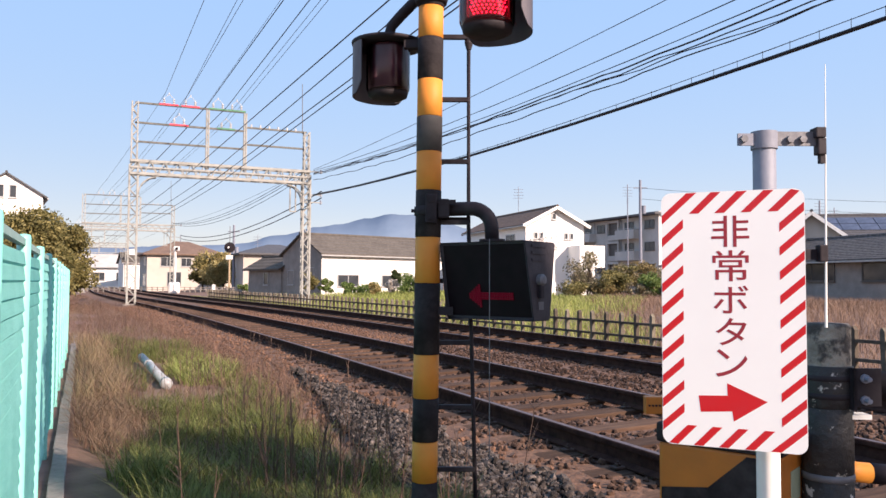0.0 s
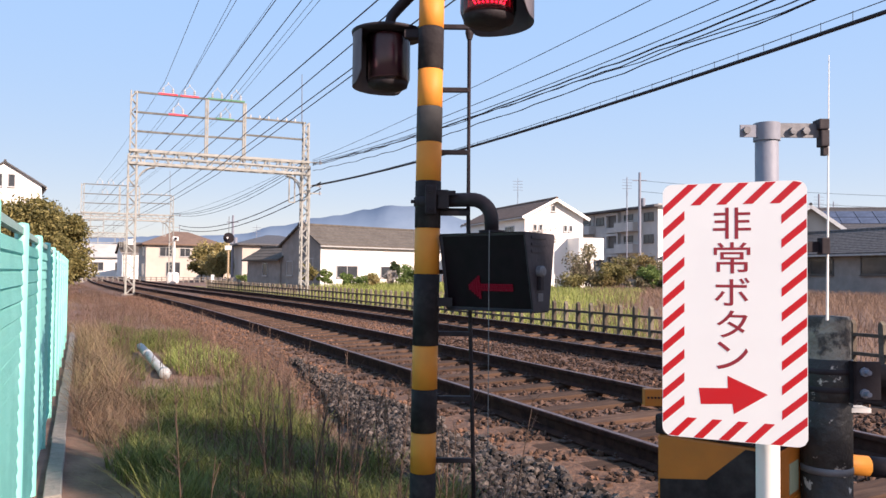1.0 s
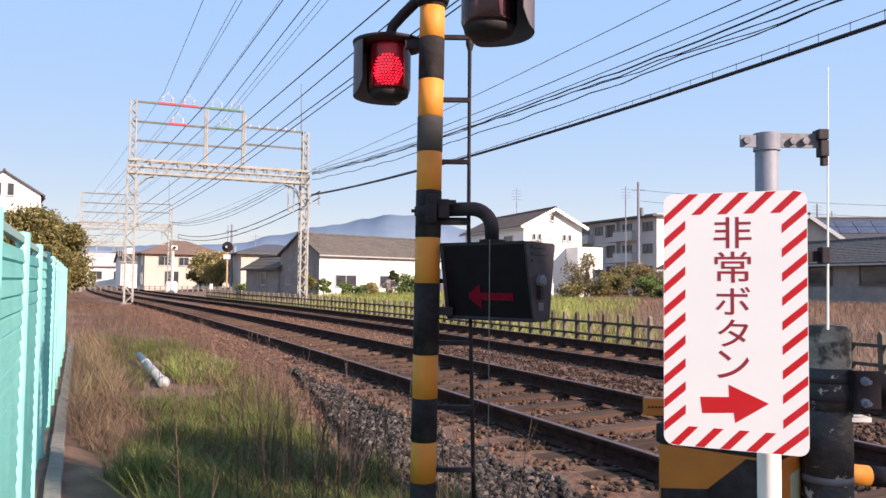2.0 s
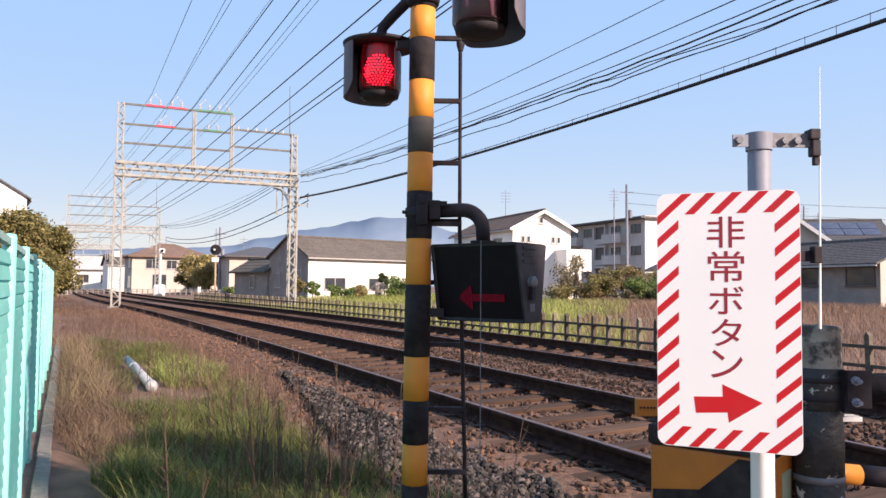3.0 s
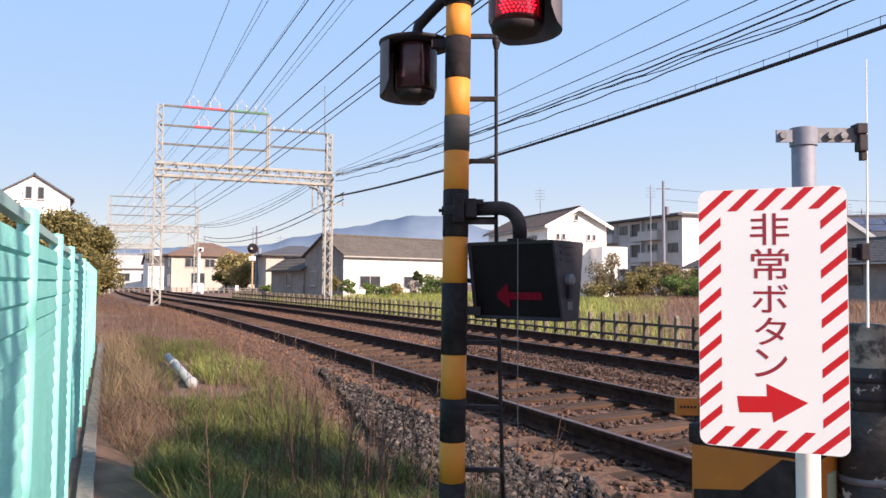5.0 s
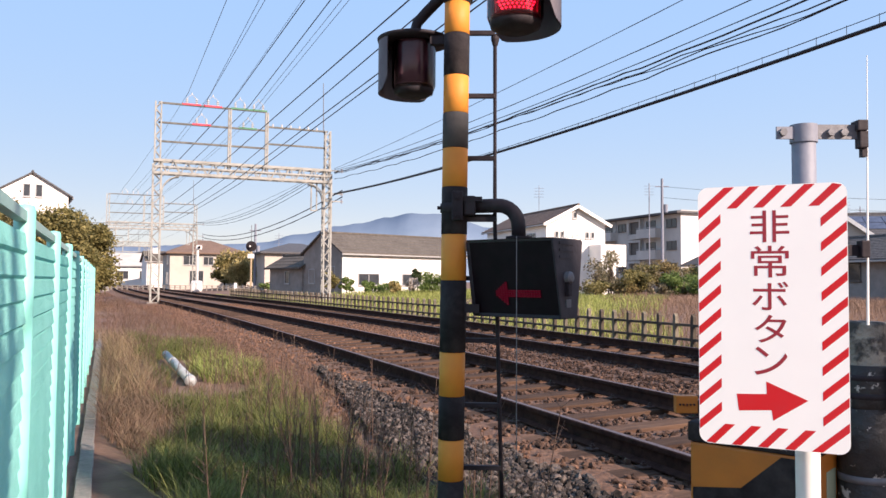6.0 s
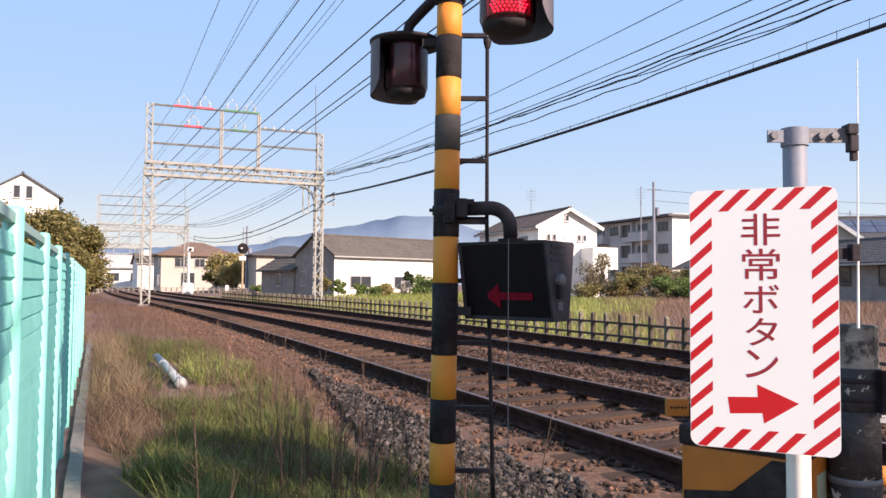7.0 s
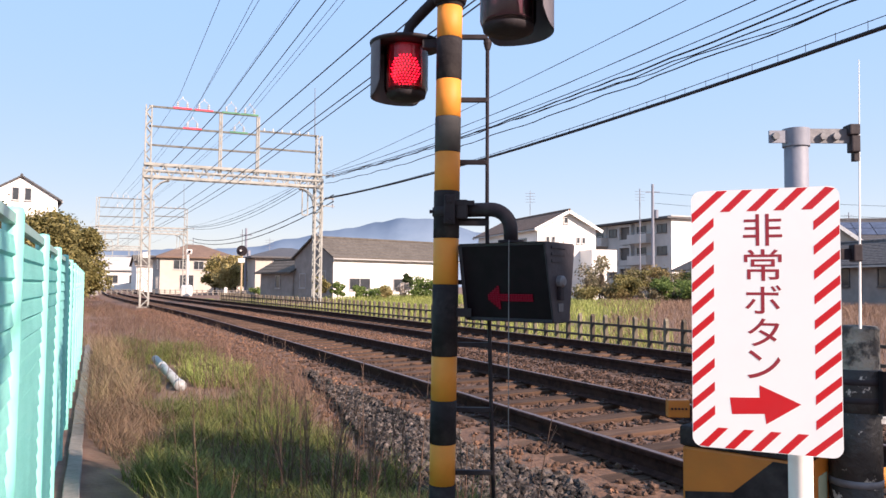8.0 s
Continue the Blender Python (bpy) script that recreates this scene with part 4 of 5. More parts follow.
# lines beside the railway: height at the gantry, far x and height behind the crossing, sag
WIRES += [((11.5, 45, z0), (x_end, -6, z1), sag, r, m) for z0, x_end, z1, sag, r, m in (
    (7.89, 12.6, 8.52, 0.38, 0.012, "wire"), (7.82, 13.0, 8.13, 0.76, 0.014, "wire_black"), (7.73, 13.2, 7.80, 0.83, 0.014, "wire_black"),
    (7.63, 13.3, 7.63, 0.80, 0.022, "wire_black"), (7.56, 13.4, 7.19, 0.62, 0.016, "wire_black"), (7.63, 13.5, 6.78, 0.44, 0.014, "wire_black"),
    (7.25, 13.6, 7.43, 0.79, 0.017, "wire_black"), (6.40, 14.4, 7.49, 0.86, 0.011, "wire"), (6.34, 14.4, 7.02, 0.72, 0.045, "wire_black"))]
WIRES += [
    ((11.15, 45.0, 7.9), (7.65, 95.5, 7.9), 0.5, 0.012, 'wire'),
    ((7.65, 95.5, 7.9), (4.05, 146.0, 7.9), 0.3, 0.012, 'wire'),
    ((11.2, 45.0, 8.0), (7.7, 95.5, 8.0), 1.0, 0.02, 'wire_black'),
    ((11.2, 45.0, 7.85), (7.7, 95.5, 7.95), 1.1, 0.02, 'wire_black'),
    ((11.3, 45.0, 7.7), (7.8, 95.5, 7.8), 1.2, 0.02, 'wire_black'),
    ((12.0, 45.0, 6.6), (8.4, 95.5, 6.6), 1.2, 0.035, 'wire_black'),
    ((12.0, 45.0, 6.2), (8.4, 95.5, 6.2), 1.2, 0.035, 'wire_black'),
]
for p, q, sag, r, m in WIRES:
    wire(p, q, sag, r, M[m], "dark overhead wire strung between the gantries" if r < 0.03 else "thick black bundled cable strung beside the railway", *((70, 0.07) if p[0] == 11.5 and 7.2 < p[2] < 7.7 else (14, 0.0)))
# small hangers between the thick cable and the thin line over it
hang = bmesh.new()
for k in range(16, 52):
    t = k / 52 * 0.72
    x, y, c = 11.5 + 2.9 * t, 45 - 51 * t, 4 * t * (1 - t)
    beam(hang, (x, y, 6.34 + 0.68 * t - 0.72 * c), (x, y, 6.40 + 1.09 * t - 0.86 * c + 0.03), 0.008, seg=4)
tagged(part("cable_hangers", hang, M["wire_black"]), "short wire hangers between the cable and its carrier", "cable hangers", kind="stuff")


# ---------------------------------------------------------------- far picket fence
def picket_fence():
    t = thing("picket_fence", pose(0, 0, 0), "low dark brown post and rail fence, every other post lightened as if sunlit", "fence", kind="structure")
    off = 10.35
    # every other post gets a lighter brown, in place of sunlit faces
    post = [mesh_from("post", prism(bmesh.new(), [(-0.04, 0), (0.04, 0), (0.04, 0.74), (0.0, 0.8), (-0.04, 0.74)], -0.04, 0.04), M[m]) for m in ("fence_wood", "fence_lit")]
    ys = [-2 + 0.5 * k for k in range(128)]
    for k, y in enumerate(ys):
        o = new("post", post[k % 2])
        o.parent = t
        o.matrix_basis = pose(off + shift(y), y, ground_z(off + shift(y), y) - 0.02, random.uniform(-1.5, 1.5), random.uniform(-1.5, 1.5), 90)
        if k % 6 == 0 and k + 6 < len(ys):
            y2 = ys[k + 6]
            for z in (0.28, 0.56):
                p, q = (off + shift(y), y, ground_z(off + shift(y), y) + z), (off + shift(y2), y2, ground_z(off + shift(y2), y2) + z)
                part("rail", bar(bmesh.new(), p, q, 0.075, 0.05), M["fence_wood"], t)


# ---------------------------------------------------------------- buildings
def window(parent, face, a, z, w, h, dims, frame_mat, split=2):
    """A framed window on a face of a box of that length and depth; a: along the face from its middle."""
    L, D = dims
    win = new("window")
    win.parent = parent
    m = {"f": pose(a, -D / 2, z), "b": pose(-a, D / 2, z, 0, 0, 180), "r": pose(L / 2, a, z, 0, 0, 90), "l": pose(-L / 2, -a, z, 0, 0, -90)}[face]
    win.matrix_basis = m
    bm = bmesh.new()
    e = 0.07
    for x0, x1, z0, z1 in ((-w / 2 - e, w / 2 + e, -e, 0), (-w / 2 - e, w / 2 + e, h, h + e), (-w / 2 - e, -w / 2, 0, h), (w / 2, w / 2 + e, 0, h)):
        box(bm, x0, x1, -0.06, 0.02, z0, z1)
    for k in range(1, split):
        x = -w / 2 + w * k / split
        box(bm, x - 0.03, x + 0.03, -0.05, 0.02, 0, h)
    part("frame", bm, frame_mat, win)
    for k in range(split):
        part("pane", box(bmesh.new(), -w / 2 + w * k / split, -w / 2 + w * (k + 1) / split, -0.022, 0.01, 0, h), M["dark_window"], win)
    part("sill", box(bmesh.new(), -w / 2 - 0.1, w / 2 + 0.1, -0.12, 0.0, -e - 0.05, -e), frame_mat, win)


def roof_slab(bm, L, half, rise, t, rows, tile=0.03):
    """A gabled roof over a length L, its slopes laid in stepped courses."""
    up = []
    for k in range(rows):
        a, b = k / rows, (k + 1) / rows
        up += [(-half * (1 - a), rise * a + tile), (-half * (1 - b), rise * b)]
    top = up + [(-y, z) for y, z in up[-2::-1]]
    under = [(half, -t), (0, rise - t), (-half, -t)]
    return prism(bm, top + under, -L / 2, L / 2, pose(0, 0, 0, 0, 0, 90))


def gable_house(u, v, turn, L, D, z0, eave, ridge, wall, roof, label, windows=(), over=0.45, end_over=0.35, frame_mat="frame_grey", rows=10, trim=None, fascia=None):
    """A house with a gabled roof; its ridge runs along its length L."""
    t = thing("house", at_uv(u, v, z0, turn), label, "house", "houses along the railway")
    h, r = eave - z0, ridge - z0
    bm = bmesh.new()
    pts = [(-D / 2, -0.5), (D / 2, -0.5), (D / 2, h), (0, r - 0.12), (-D / 2, h)]
    prism(bm, pts, -L / 2, L / 2, pose(0, 0, 0, 0, 0, 90))
    part("wall", bm, M[wall], t)
    half = D / 2 + over
    rise = (r - h) * half / (D / 2)
    bm = roof_slab(bmesh.new(), L + 2 * end_over, half, rise, 0.12, rows)
    bmesh.ops.translate(bm, verts=bm.verts, vec=(0, 0, r - rise + 0.02))
    part("roof", bm, M[roof], t)
    part("ridge_cap", beam(bmesh.new(), (-L / 2 - end_over, 0, r + 0.04), (L / 2 + end_over, 0, r + 0.04), 0.11, seg=8), M[roof], t)
    if fascia:
        for s in (-1, 1):
            for e in (-1, 1):
                x = e * (L / 2 + end_over - 0.03)
                part("bargeboard", bar(bmesh.new(), (x, s * half, r - rise - 0.1), (x, 0, r - 0.1), 0.07, 0.24), M[fascia], t)
    part("gutter", bar(bmesh.new(), (-L / 2 - end_over, -half, r - rise - 0.1), (L / 2 + end_over, -half, r - rise - 0.1), 0.1), M["frame_grey"], t)
    for face, a, z, w, hh, sp in windows:
        window(t, face, a, z, w, hh, (L, D), M[frame_mat], sp)
    return t


def hip_house(u, v, turn, L, D, z0, eave, ridge, wall, roof, label, windows=(), over=0.6, frame_mat="frame_grey"):
    t = thing("house", at_uv(u, v, z0, turn), label, "house", "houses along the railway")
    h = eave - z0
    part("wall", box(bmesh.new(), -L / 2, L / 2, -D / 2, D / 2, -0.5, h), M[wall], t)
    bm = bmesh.new()
    a, b, k = L / 2 + over, D / 2 + over, max(0.2, L / 2 - D / 2)
    e = [bm.verts.new(p) for p in ((-a, -b, h), (a, -b, h), (a, b, h), (-a, b, h))]
    e2 = [bm.verts.new(p) for p in ((-a, -b, h - 0.18), (a, -b, h - 0.18), (a, b, h - 0.18), (-a, b, h - 0.18))]
    r = [bm.verts.new((-k, 0, ridge - z0)), bm.verts.new((k, 0, ridge - z0))]
    for f in ((e[0], e[1], r[1], r[0]), (e[1], e[2], r[1]), (e[2], e[3], r[0], r[1]), (e[3], e[0], r[0]), e2[::-1]):
        bm.faces.new(f)
    for i in range(4):
        j = (i + 1) % 4
        bm.faces.new((e2[i], e2[j], e[j], e[i]))
    bmesh.ops.recalc_face_normals(bm, faces=bm.faces)
    part("roof", bm, M[roof], t)
    for face, aa, z, w, hh, sp in windows:
        window(t, face, aa, z, w, hh, (L, D), M[frame_mat], sp)
    return t


def off_corner(u, v, along, L, D):
    """The middle of a box from its near left corner; along: degrees of its long side."""
    c, s = math.cos(radians(along)), math.sin(radians(along))
    return u + c * L / 2 - s * D / 2, v + s * L / 2 + c * D / 2


def buildings():
    # long white shed beside the railway
    L, D = 12.4, 6.3
    cu, cv = off_corner(-9.48, 60.0, 40, L, D)
    gable_house(cu, cv, 40, L, D, 0.25, 3.5, 5.05, "plaster_white", "roof_grey", "long white workshop with a grey gabled roof and grey end wall",
                [("f", -3.75, 0.58, 1.9, 0.85, 2), ("f", 0.55, 0.58, 1.9, 0.85, 2), ("l", 1.4, 0.7, 1.2, 1.3, 2), ("l", -1.7, 0.7, 0.9, 1.1, 1)], over=0.35, end_over=0.25, rows=6)
    e = thing("end_cladding", at_uv(cu, cv, 0.25, 40), "grey cladding on the workshop's end wall", "cladding")
    prism(bm := bmesh.new(), [(-D / 2 + 0.02, -0.4), (D / 2 - 0.02, -0.4), (D / 2 - 0.02, 3.2), (0, 4.58), (-D / 2 + 0.02, 3.2)], L / 2 + 0.004, L / 2 + 0.03, pose(0, 0, 0, 0, 0, 90))
    part("sheet", bm, M["slate_wall"], e)
    # low grey annex in front of it
    gable_house(-14.4, 68.1, 130, 6.1, 3.2, 0.2, 2.45, 3.35, "slate_wall", "roof_grey", "low grey lean-to shed with a grey roof", [("b", 0.4, 0.7, 0.8, 1.0, 1)], rows=4)
    # white gabled house
    gable_house(9.09 - 2.15, 62 + 5.9, -70, 12.6, 5.3, 0.4, 6.0, 7.35, "plaster_white", "roof_brown", "white two-storey house with a brown gabled roof",
                [("r", -0.1, 5.95, 0.26, 0.42, 1), ("r", -1.75, 4.35, 0.22, 0.42, 1), ("r", -1.25, 4.35, 0.22, 0.42, 1), ("r", 1.0, 4.35, 0.22, 0.42, 1), ("r", 1.5, 4.35, 0.22, 0.42, 1), ("f", 3.5, 3.6, 1.6, 1.1, 2), ("f", 0.0, 3.6, 1.6, 1.1, 2)], fascia="white_paint", over=0.4, end_over=0.45)
    ax = thing("house", at_uv(11.2, 61.8, 0.4, 20), "small white flat-roofed annex", "house", "houses along the railway")
    part("wall", box(bmesh.new(), -0.7, 0.6, -1.0, 3.0, -0.5, 3.7), M["plaster_white"], ax)
    part("parapet", box(bmesh.new(), -0.75, 1.5, -1.05, 3.05, 2.0, 3.75), M["plaster_white"], ax)
    window(ax, "f", 0.2, 1.0, 0.3, 0.5, (2, 2), M["frame_grey"], 1)
    # apartment block
    L, D = 19.0, 8.0
    ang = -67
    c, s = math.cos(radians(ang)), math.sin(radians(ang))
    ru, rv = 22.6, 80.0
    cu, cv = ru - c * L / 2 - s * D / 2 * 1, rv - s * L / 2 + c * D / 2
    ap = thing("apartment_block", at_uv(cu, cv, 0.4, ang), "grey three-storey concrete apartment block with balconies", "apartment building")
    H = 8.0
    part("wall", box(bmesh.new(), -L / 2, L / 2, -D / 2, D / 2, -0.5, H), M["plaster_grey"], ap)
    part("end_wall", box(bmesh.new(), L / 2 + 0.004, L / 2 + 0.05, -D / 2 - 0.03, D / 2, -0.5, H), M["plaster_white"], ap, "white rendered end wall")
    part("roof", box(bmesh.new(), -L / 2 - 0.6, L / 2 + 0.5, -D / 2 - 0.9, D / 2 + 0.5, H, H + 0.22, bevel=0.03), M["roof_dark"], ap)
    part("roof_hut", box(bmesh.new(), 4.2, 6.4, -1.5, 1.5, H + 0.22, H + 0.75), M["plaster_grey"], ap)
    for k in range(3):
        z = 1.62 + 2.35 * k
        for d, ww in ((1.5, 1.5), (5.0, 1.5), (10.4, 1.4), (13.2, 1.5), (16.6, 1.5)):
            window(ap, "f", L / 2 - d, z + 0.38, ww, 0.78, (L, D), M["frame_dark"], 2)
        for d, ww in ((4.7, 3.4), (13.0, 3.2)):
            a = L / 2 - d
            bm = box(bmesh.new(), a - ww / 2, a + ww / 2, -D / 2 - 0.95, -D / 2 - 0.85, z - 0.55, z + 0.3)
            box(bm, a - ww / 2, a + ww / 2, -D / 2 - 0.95, -D / 2, z - 0.7, z - 0.55)
            box(bm, a + ww / 2 - 0.1, a + ww / 2, -D / 2 - 0.85, -D / 2, z - 0.55, z + 0.3)
            part("balcony", bm, M["plaster_grey"], ap)
            part("balcony_rail", bar(bmesh.new(), (a - ww / 2, -D / 2 - 0.9, z + 0.42), (a + ww / 2, -D / 2 - 0.9, z + 0.42), 0.05), M["frame_grey"], ap)
        # stair opening: a dark panel between two jambs stands in for the recess's shade
        bm = bmesh.new()
        for x0, x1, z0, z1 in ((8.75, 9.0, -0.5, 1.3), (6.6, 6.85, -0.5, 1.3)):
            box(bm, L / 2 - x1, L / 2 - x0, -D / 2 - 0.3, -D / 2, z + z0, z + z1)
        box(bm, L / 2 - 9.0, L / 2 - 6.6, -D / 2 - 0.3, -D / 2, z + 1.3, z + 1.55)
        box(bm, L / 2 - 9.0, L / 2 - 6.6, -D / 2 - 0.3, -D / 2, z - 0.7, z - 0.1)
        part("stair_surround", bm, M["plaster_grey"], ap)
        part("stair_shade", box(bmesh.new(), L / 2 - 8.75, L / 2 - 6.85, -D / 2 - 0.02, -D / 2 + 0.1, z - 0.1, z + 1.3), M["frame_dark"], ap)
    for a in (L / 2 - 6.4, L / 2 - 11.6):
        part("downpipe", beam(bmesh.new(), (a, -D / 2 - 0.08, -0.3), (a, -D / 2 - 0.08, H), 0.06, seg=8), M["frame_grey"], ap)
    # low tiled house across the field
    L, D = 22.0, 6.0
    ang = -73
    c, s = math.cos(radians(ang)), math.sin(radians(ang))
    ru, rv = 24.9, 42.0
    cu, cv = ru - c * L / 2 - s * D / 2, rv - s * L / 2 + c * D / 2
    gable_house(cu, cv, ang, L, D, 0.3, 2.85, 4.15, "slate_wall", "roof_tile", "long low grey house with a grey tiled roof",
                [("f", L / 2 - 1.3, 1.1, 1.9, 0.95, 1), ("f", L / 2 - 6.2, 1.1, 3.6, 0.95, 2), ("f", L / 2 - 12.5, 1.1, 3.4, 0.95, 2)], over=0.6, rows=14, frame_mat="frame_dark")
    # light put into colour: cream for the sunlit end, grey for the shaded front
    e = thing("end_cladding", at_uv(cu, cv, 0.3, ang), "cream sheet on the low house's end wall, coloured as sunlit", "cladding")
    prism(bm := bmesh.new(), [(-D / 2 + 0.02, -0.4), (D / 2 - 0.02, -0.4), (D / 2 - 0.02, 2.5), (0, 3.7), (-D / 2 + 0.02, 2.5)], -L / 2 - 0.03, -L / 2 - 0.004, pose(0, 0, 0, 0, 0, 90))
    part("sheet", bm, M["plaster_cream"], e)
    # roofs behind it
    gable_house(34.0, 64, -10, 7, 5, 0.3, 5.4, 6.95, "plaster_grey", "roof_dark", "two-storey house with a dark roof and solar panels", [("f", 0, 3.5, 1.8, 1.2, 2)])
    so = thing("solar_panels", at_uv(34.2, 64, 0.3, -10), "dark blue solar panels lying on the roof", "solar panels")
    for i in range(4):
        for j in range(2):
            p = part("panel", box(bmesh.new(), -0.68, 0.68, -0.52, 0.52, 0.06, 0.11), M["solar"], so)
            p.matrix_basis = pose(-2.1 + 1.42 * i, -1.9 + 0.95 * j, 5.47 + 0.59 * j, 32, 0, 0)
    gable_house(26.4, 54.8, 65, 6, 3.4, 0.3, 4.75, 6.1, "plaster_cream", "roof_dark", "cream house with white bargeboards under a dark gable", [], fascia="white_paint", over=0.5, end_over=0.5)
    # white house above the trees
    gable_house(-37.7, 65.6, 121, 8, 5.4, 0.2, 8.25, 9.95, "plaster_white", "roof_dark", "tall white house with a small dark gabled roof",
                [("l", 0.5, 7.75, 0.42, 0.95, 1), ("l", -0.4, 7.75, 0.42, 0.95, 1)], over=0.35, end_over=0.25)
    # houses down the line
    hip_house(-38.6, 113, 28, 10.5, 8.5, 0.1, 5.0, 7.0, "plaster_cream", "roof_brown", "cream two-storey house with a brown hipped roof",
              [("f", 2.6, 3.2, 1.6, 1.1, 2), ("f", -2.6, 3.2, 1.6, 1.2, 2), ("f", 0.0, 3.2, 1.3, 1.1, 2), ("f", -1.6, 0.4, 1.8, 1.9, 2), ("l", 1.6, 3.2, 2.2, 1.6, 2), ("l", 1.6, 0.4, 3.4, 1.7, 2)])
    gable_house(-31.0, 118, 28, 7, 6, 0.1, 3.2, 5.0, "plaster_cream", "roof_brown", "cream low wing with a brown gable roof", [("f", 0, 1.0, 1.5, 1.1, 2)], fascia="white_paint")
    hip_house(-24.0, 104, 20, 8, 7, 0.1, 4.2, 5.6, "plaster_white", "roof_dark", "white house with a dark hipped roof", [("f", 0, 2.8, 1.5, 1.0, 2)])
    hip_house(-20.3, 92, 25, 8.5, 7, 0.1, 4.4, 5.6, "plaster_cream", "roof_dark", "cream house with a dark hipped roof behind the shed", [("f", -1.5, 3.0, 1.4, 1.0, 2), ("f", 1.8, 3.0, 1.4, 1.0, 2)])
    gable_house(-64, 150, 10, 12, 8, 0.1, 4.0, 6.2, "plaster_white", "plaster_grey", "white house with a pale roof far down the line", [("f", -2, 1.2, 1.8, 1.4, 2), ("f", 2, 1.2, 1.8, 1.4, 2)])
    gable_house(-54, 140, 30, 9, 7, 0.1, 4.6, 6.2, "plaster_white", "roof_grey", "white house with a grey roof far down the line", [("f", 0, 2.8, 1.6, 1.1, 2)])
    hip_house(-72, 175, 15, 14, 9, 0.1, 5.5, 7.5, "plaster_white", "roof_dark", "pale house far down the line", [("f", 2, 3, 1.8, 1.2, 2)])


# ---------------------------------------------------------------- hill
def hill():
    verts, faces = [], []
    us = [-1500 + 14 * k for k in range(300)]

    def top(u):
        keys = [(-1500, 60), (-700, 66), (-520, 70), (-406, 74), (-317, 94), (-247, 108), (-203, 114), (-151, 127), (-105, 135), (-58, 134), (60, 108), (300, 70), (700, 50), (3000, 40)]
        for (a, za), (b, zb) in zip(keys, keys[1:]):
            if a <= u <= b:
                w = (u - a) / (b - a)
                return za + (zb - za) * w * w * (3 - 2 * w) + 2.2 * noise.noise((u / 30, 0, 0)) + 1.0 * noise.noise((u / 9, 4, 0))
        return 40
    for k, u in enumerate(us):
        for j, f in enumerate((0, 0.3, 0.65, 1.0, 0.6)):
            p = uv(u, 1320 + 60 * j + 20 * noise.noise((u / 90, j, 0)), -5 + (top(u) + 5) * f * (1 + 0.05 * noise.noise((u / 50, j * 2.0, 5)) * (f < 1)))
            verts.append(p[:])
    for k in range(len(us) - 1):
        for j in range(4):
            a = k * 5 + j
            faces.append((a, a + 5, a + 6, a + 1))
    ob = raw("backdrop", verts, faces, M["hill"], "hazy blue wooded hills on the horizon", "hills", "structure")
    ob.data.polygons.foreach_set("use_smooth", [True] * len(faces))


# ---------------------------------------------------------------- plants
def leaves(rng, centres, radii, n, size, flat_=1.0):
    """n leaf quads gathered in clumps: denser towards the outside of each."""
    k = rng.integers(0, len(centres), n)
    d = rng.normal(size=(n, 3))
    d /= np.linalg.norm(d, axis=1)[:, None]
    r = rng.uniform(0.45, 1.0, n) ** 0.6
    r *= 1 + 0.18 * rng.normal(size=n)
    p = np.array(centres)[k] + d * (np.array(radii)[k] * r)[:, None] * np.array([1, 1, flat_])
    a = rng.normal(size=(n, 3)) + d * 0.3
    a /= np.linalg.norm(a, axis=1)[:, None]
    b = np.cross(a, rng.normal(size=(n, 3)))
    b /= np.linalg.norm(b, axis=1)[:, None]
    s = size * rng.uniform(0.6, 1.4, n)[:, None]
    v = np.stack([p - a * s, p + b * s * 0.45, p + a * s, p - b * s * 0.45], 1).reshape(-1, 3)
    f = np.arange(4 * n).reshape(-1, 4)
    return v, f


def plant(name, u, v, z, height, spread, mat, label, category="tree", n=4000, size=0.12, trunk=0.25, clumps=14, flat_=0.8, seed=1, bare=0.25, blobs=None):
    rng = np.random.default_rng(seed)
    base = uv(u, v, z)
    t = thing(name, Matrix.Translation(base), label, category)
    cs, rs = [], []
    for k in range(clumps):
        a = rng.uniform(0, 2 * math.pi)
        rr = spread * rng.uniform(0.1, 0.72)
        h = height * (bare + (1 - bare) * rng.uniform(0.15, 0.85))
        lim = 1 - 0.55 * abs((h / height - bare) / (1 - bare) - 0.45)
        cs.append((rr * math.cos(a) * lim, rr * math.sin(a) * lim, h))
        rs.append(spread * rng.uniform(0.24, 0.42))
    bm = bmesh.new()
    beam(bm, (0, 0, -0.2), (0, 0, height * bare), trunk, trunk * 0.75, 8)
    for c in cs:
        mid = Vector((c[0] * 0.35, c[1] * 0.35, height * bare + (c[2] - height * bare) * 0.5))
        beam(bm, (0, 0, height * bare * 0.9), mid, trunk * 0.45, trunk * 0.28, 5)
        beam(bm, mid, c, trunk * 0.28, trunk * 0.08, 5)
    part("trunk", bm, M["bark"], t)
    vv, ff = leaves(rng, cs, rs, n, size, flat_)
    raw("crown", vv, ff, M[mat], parent=t)
    return t


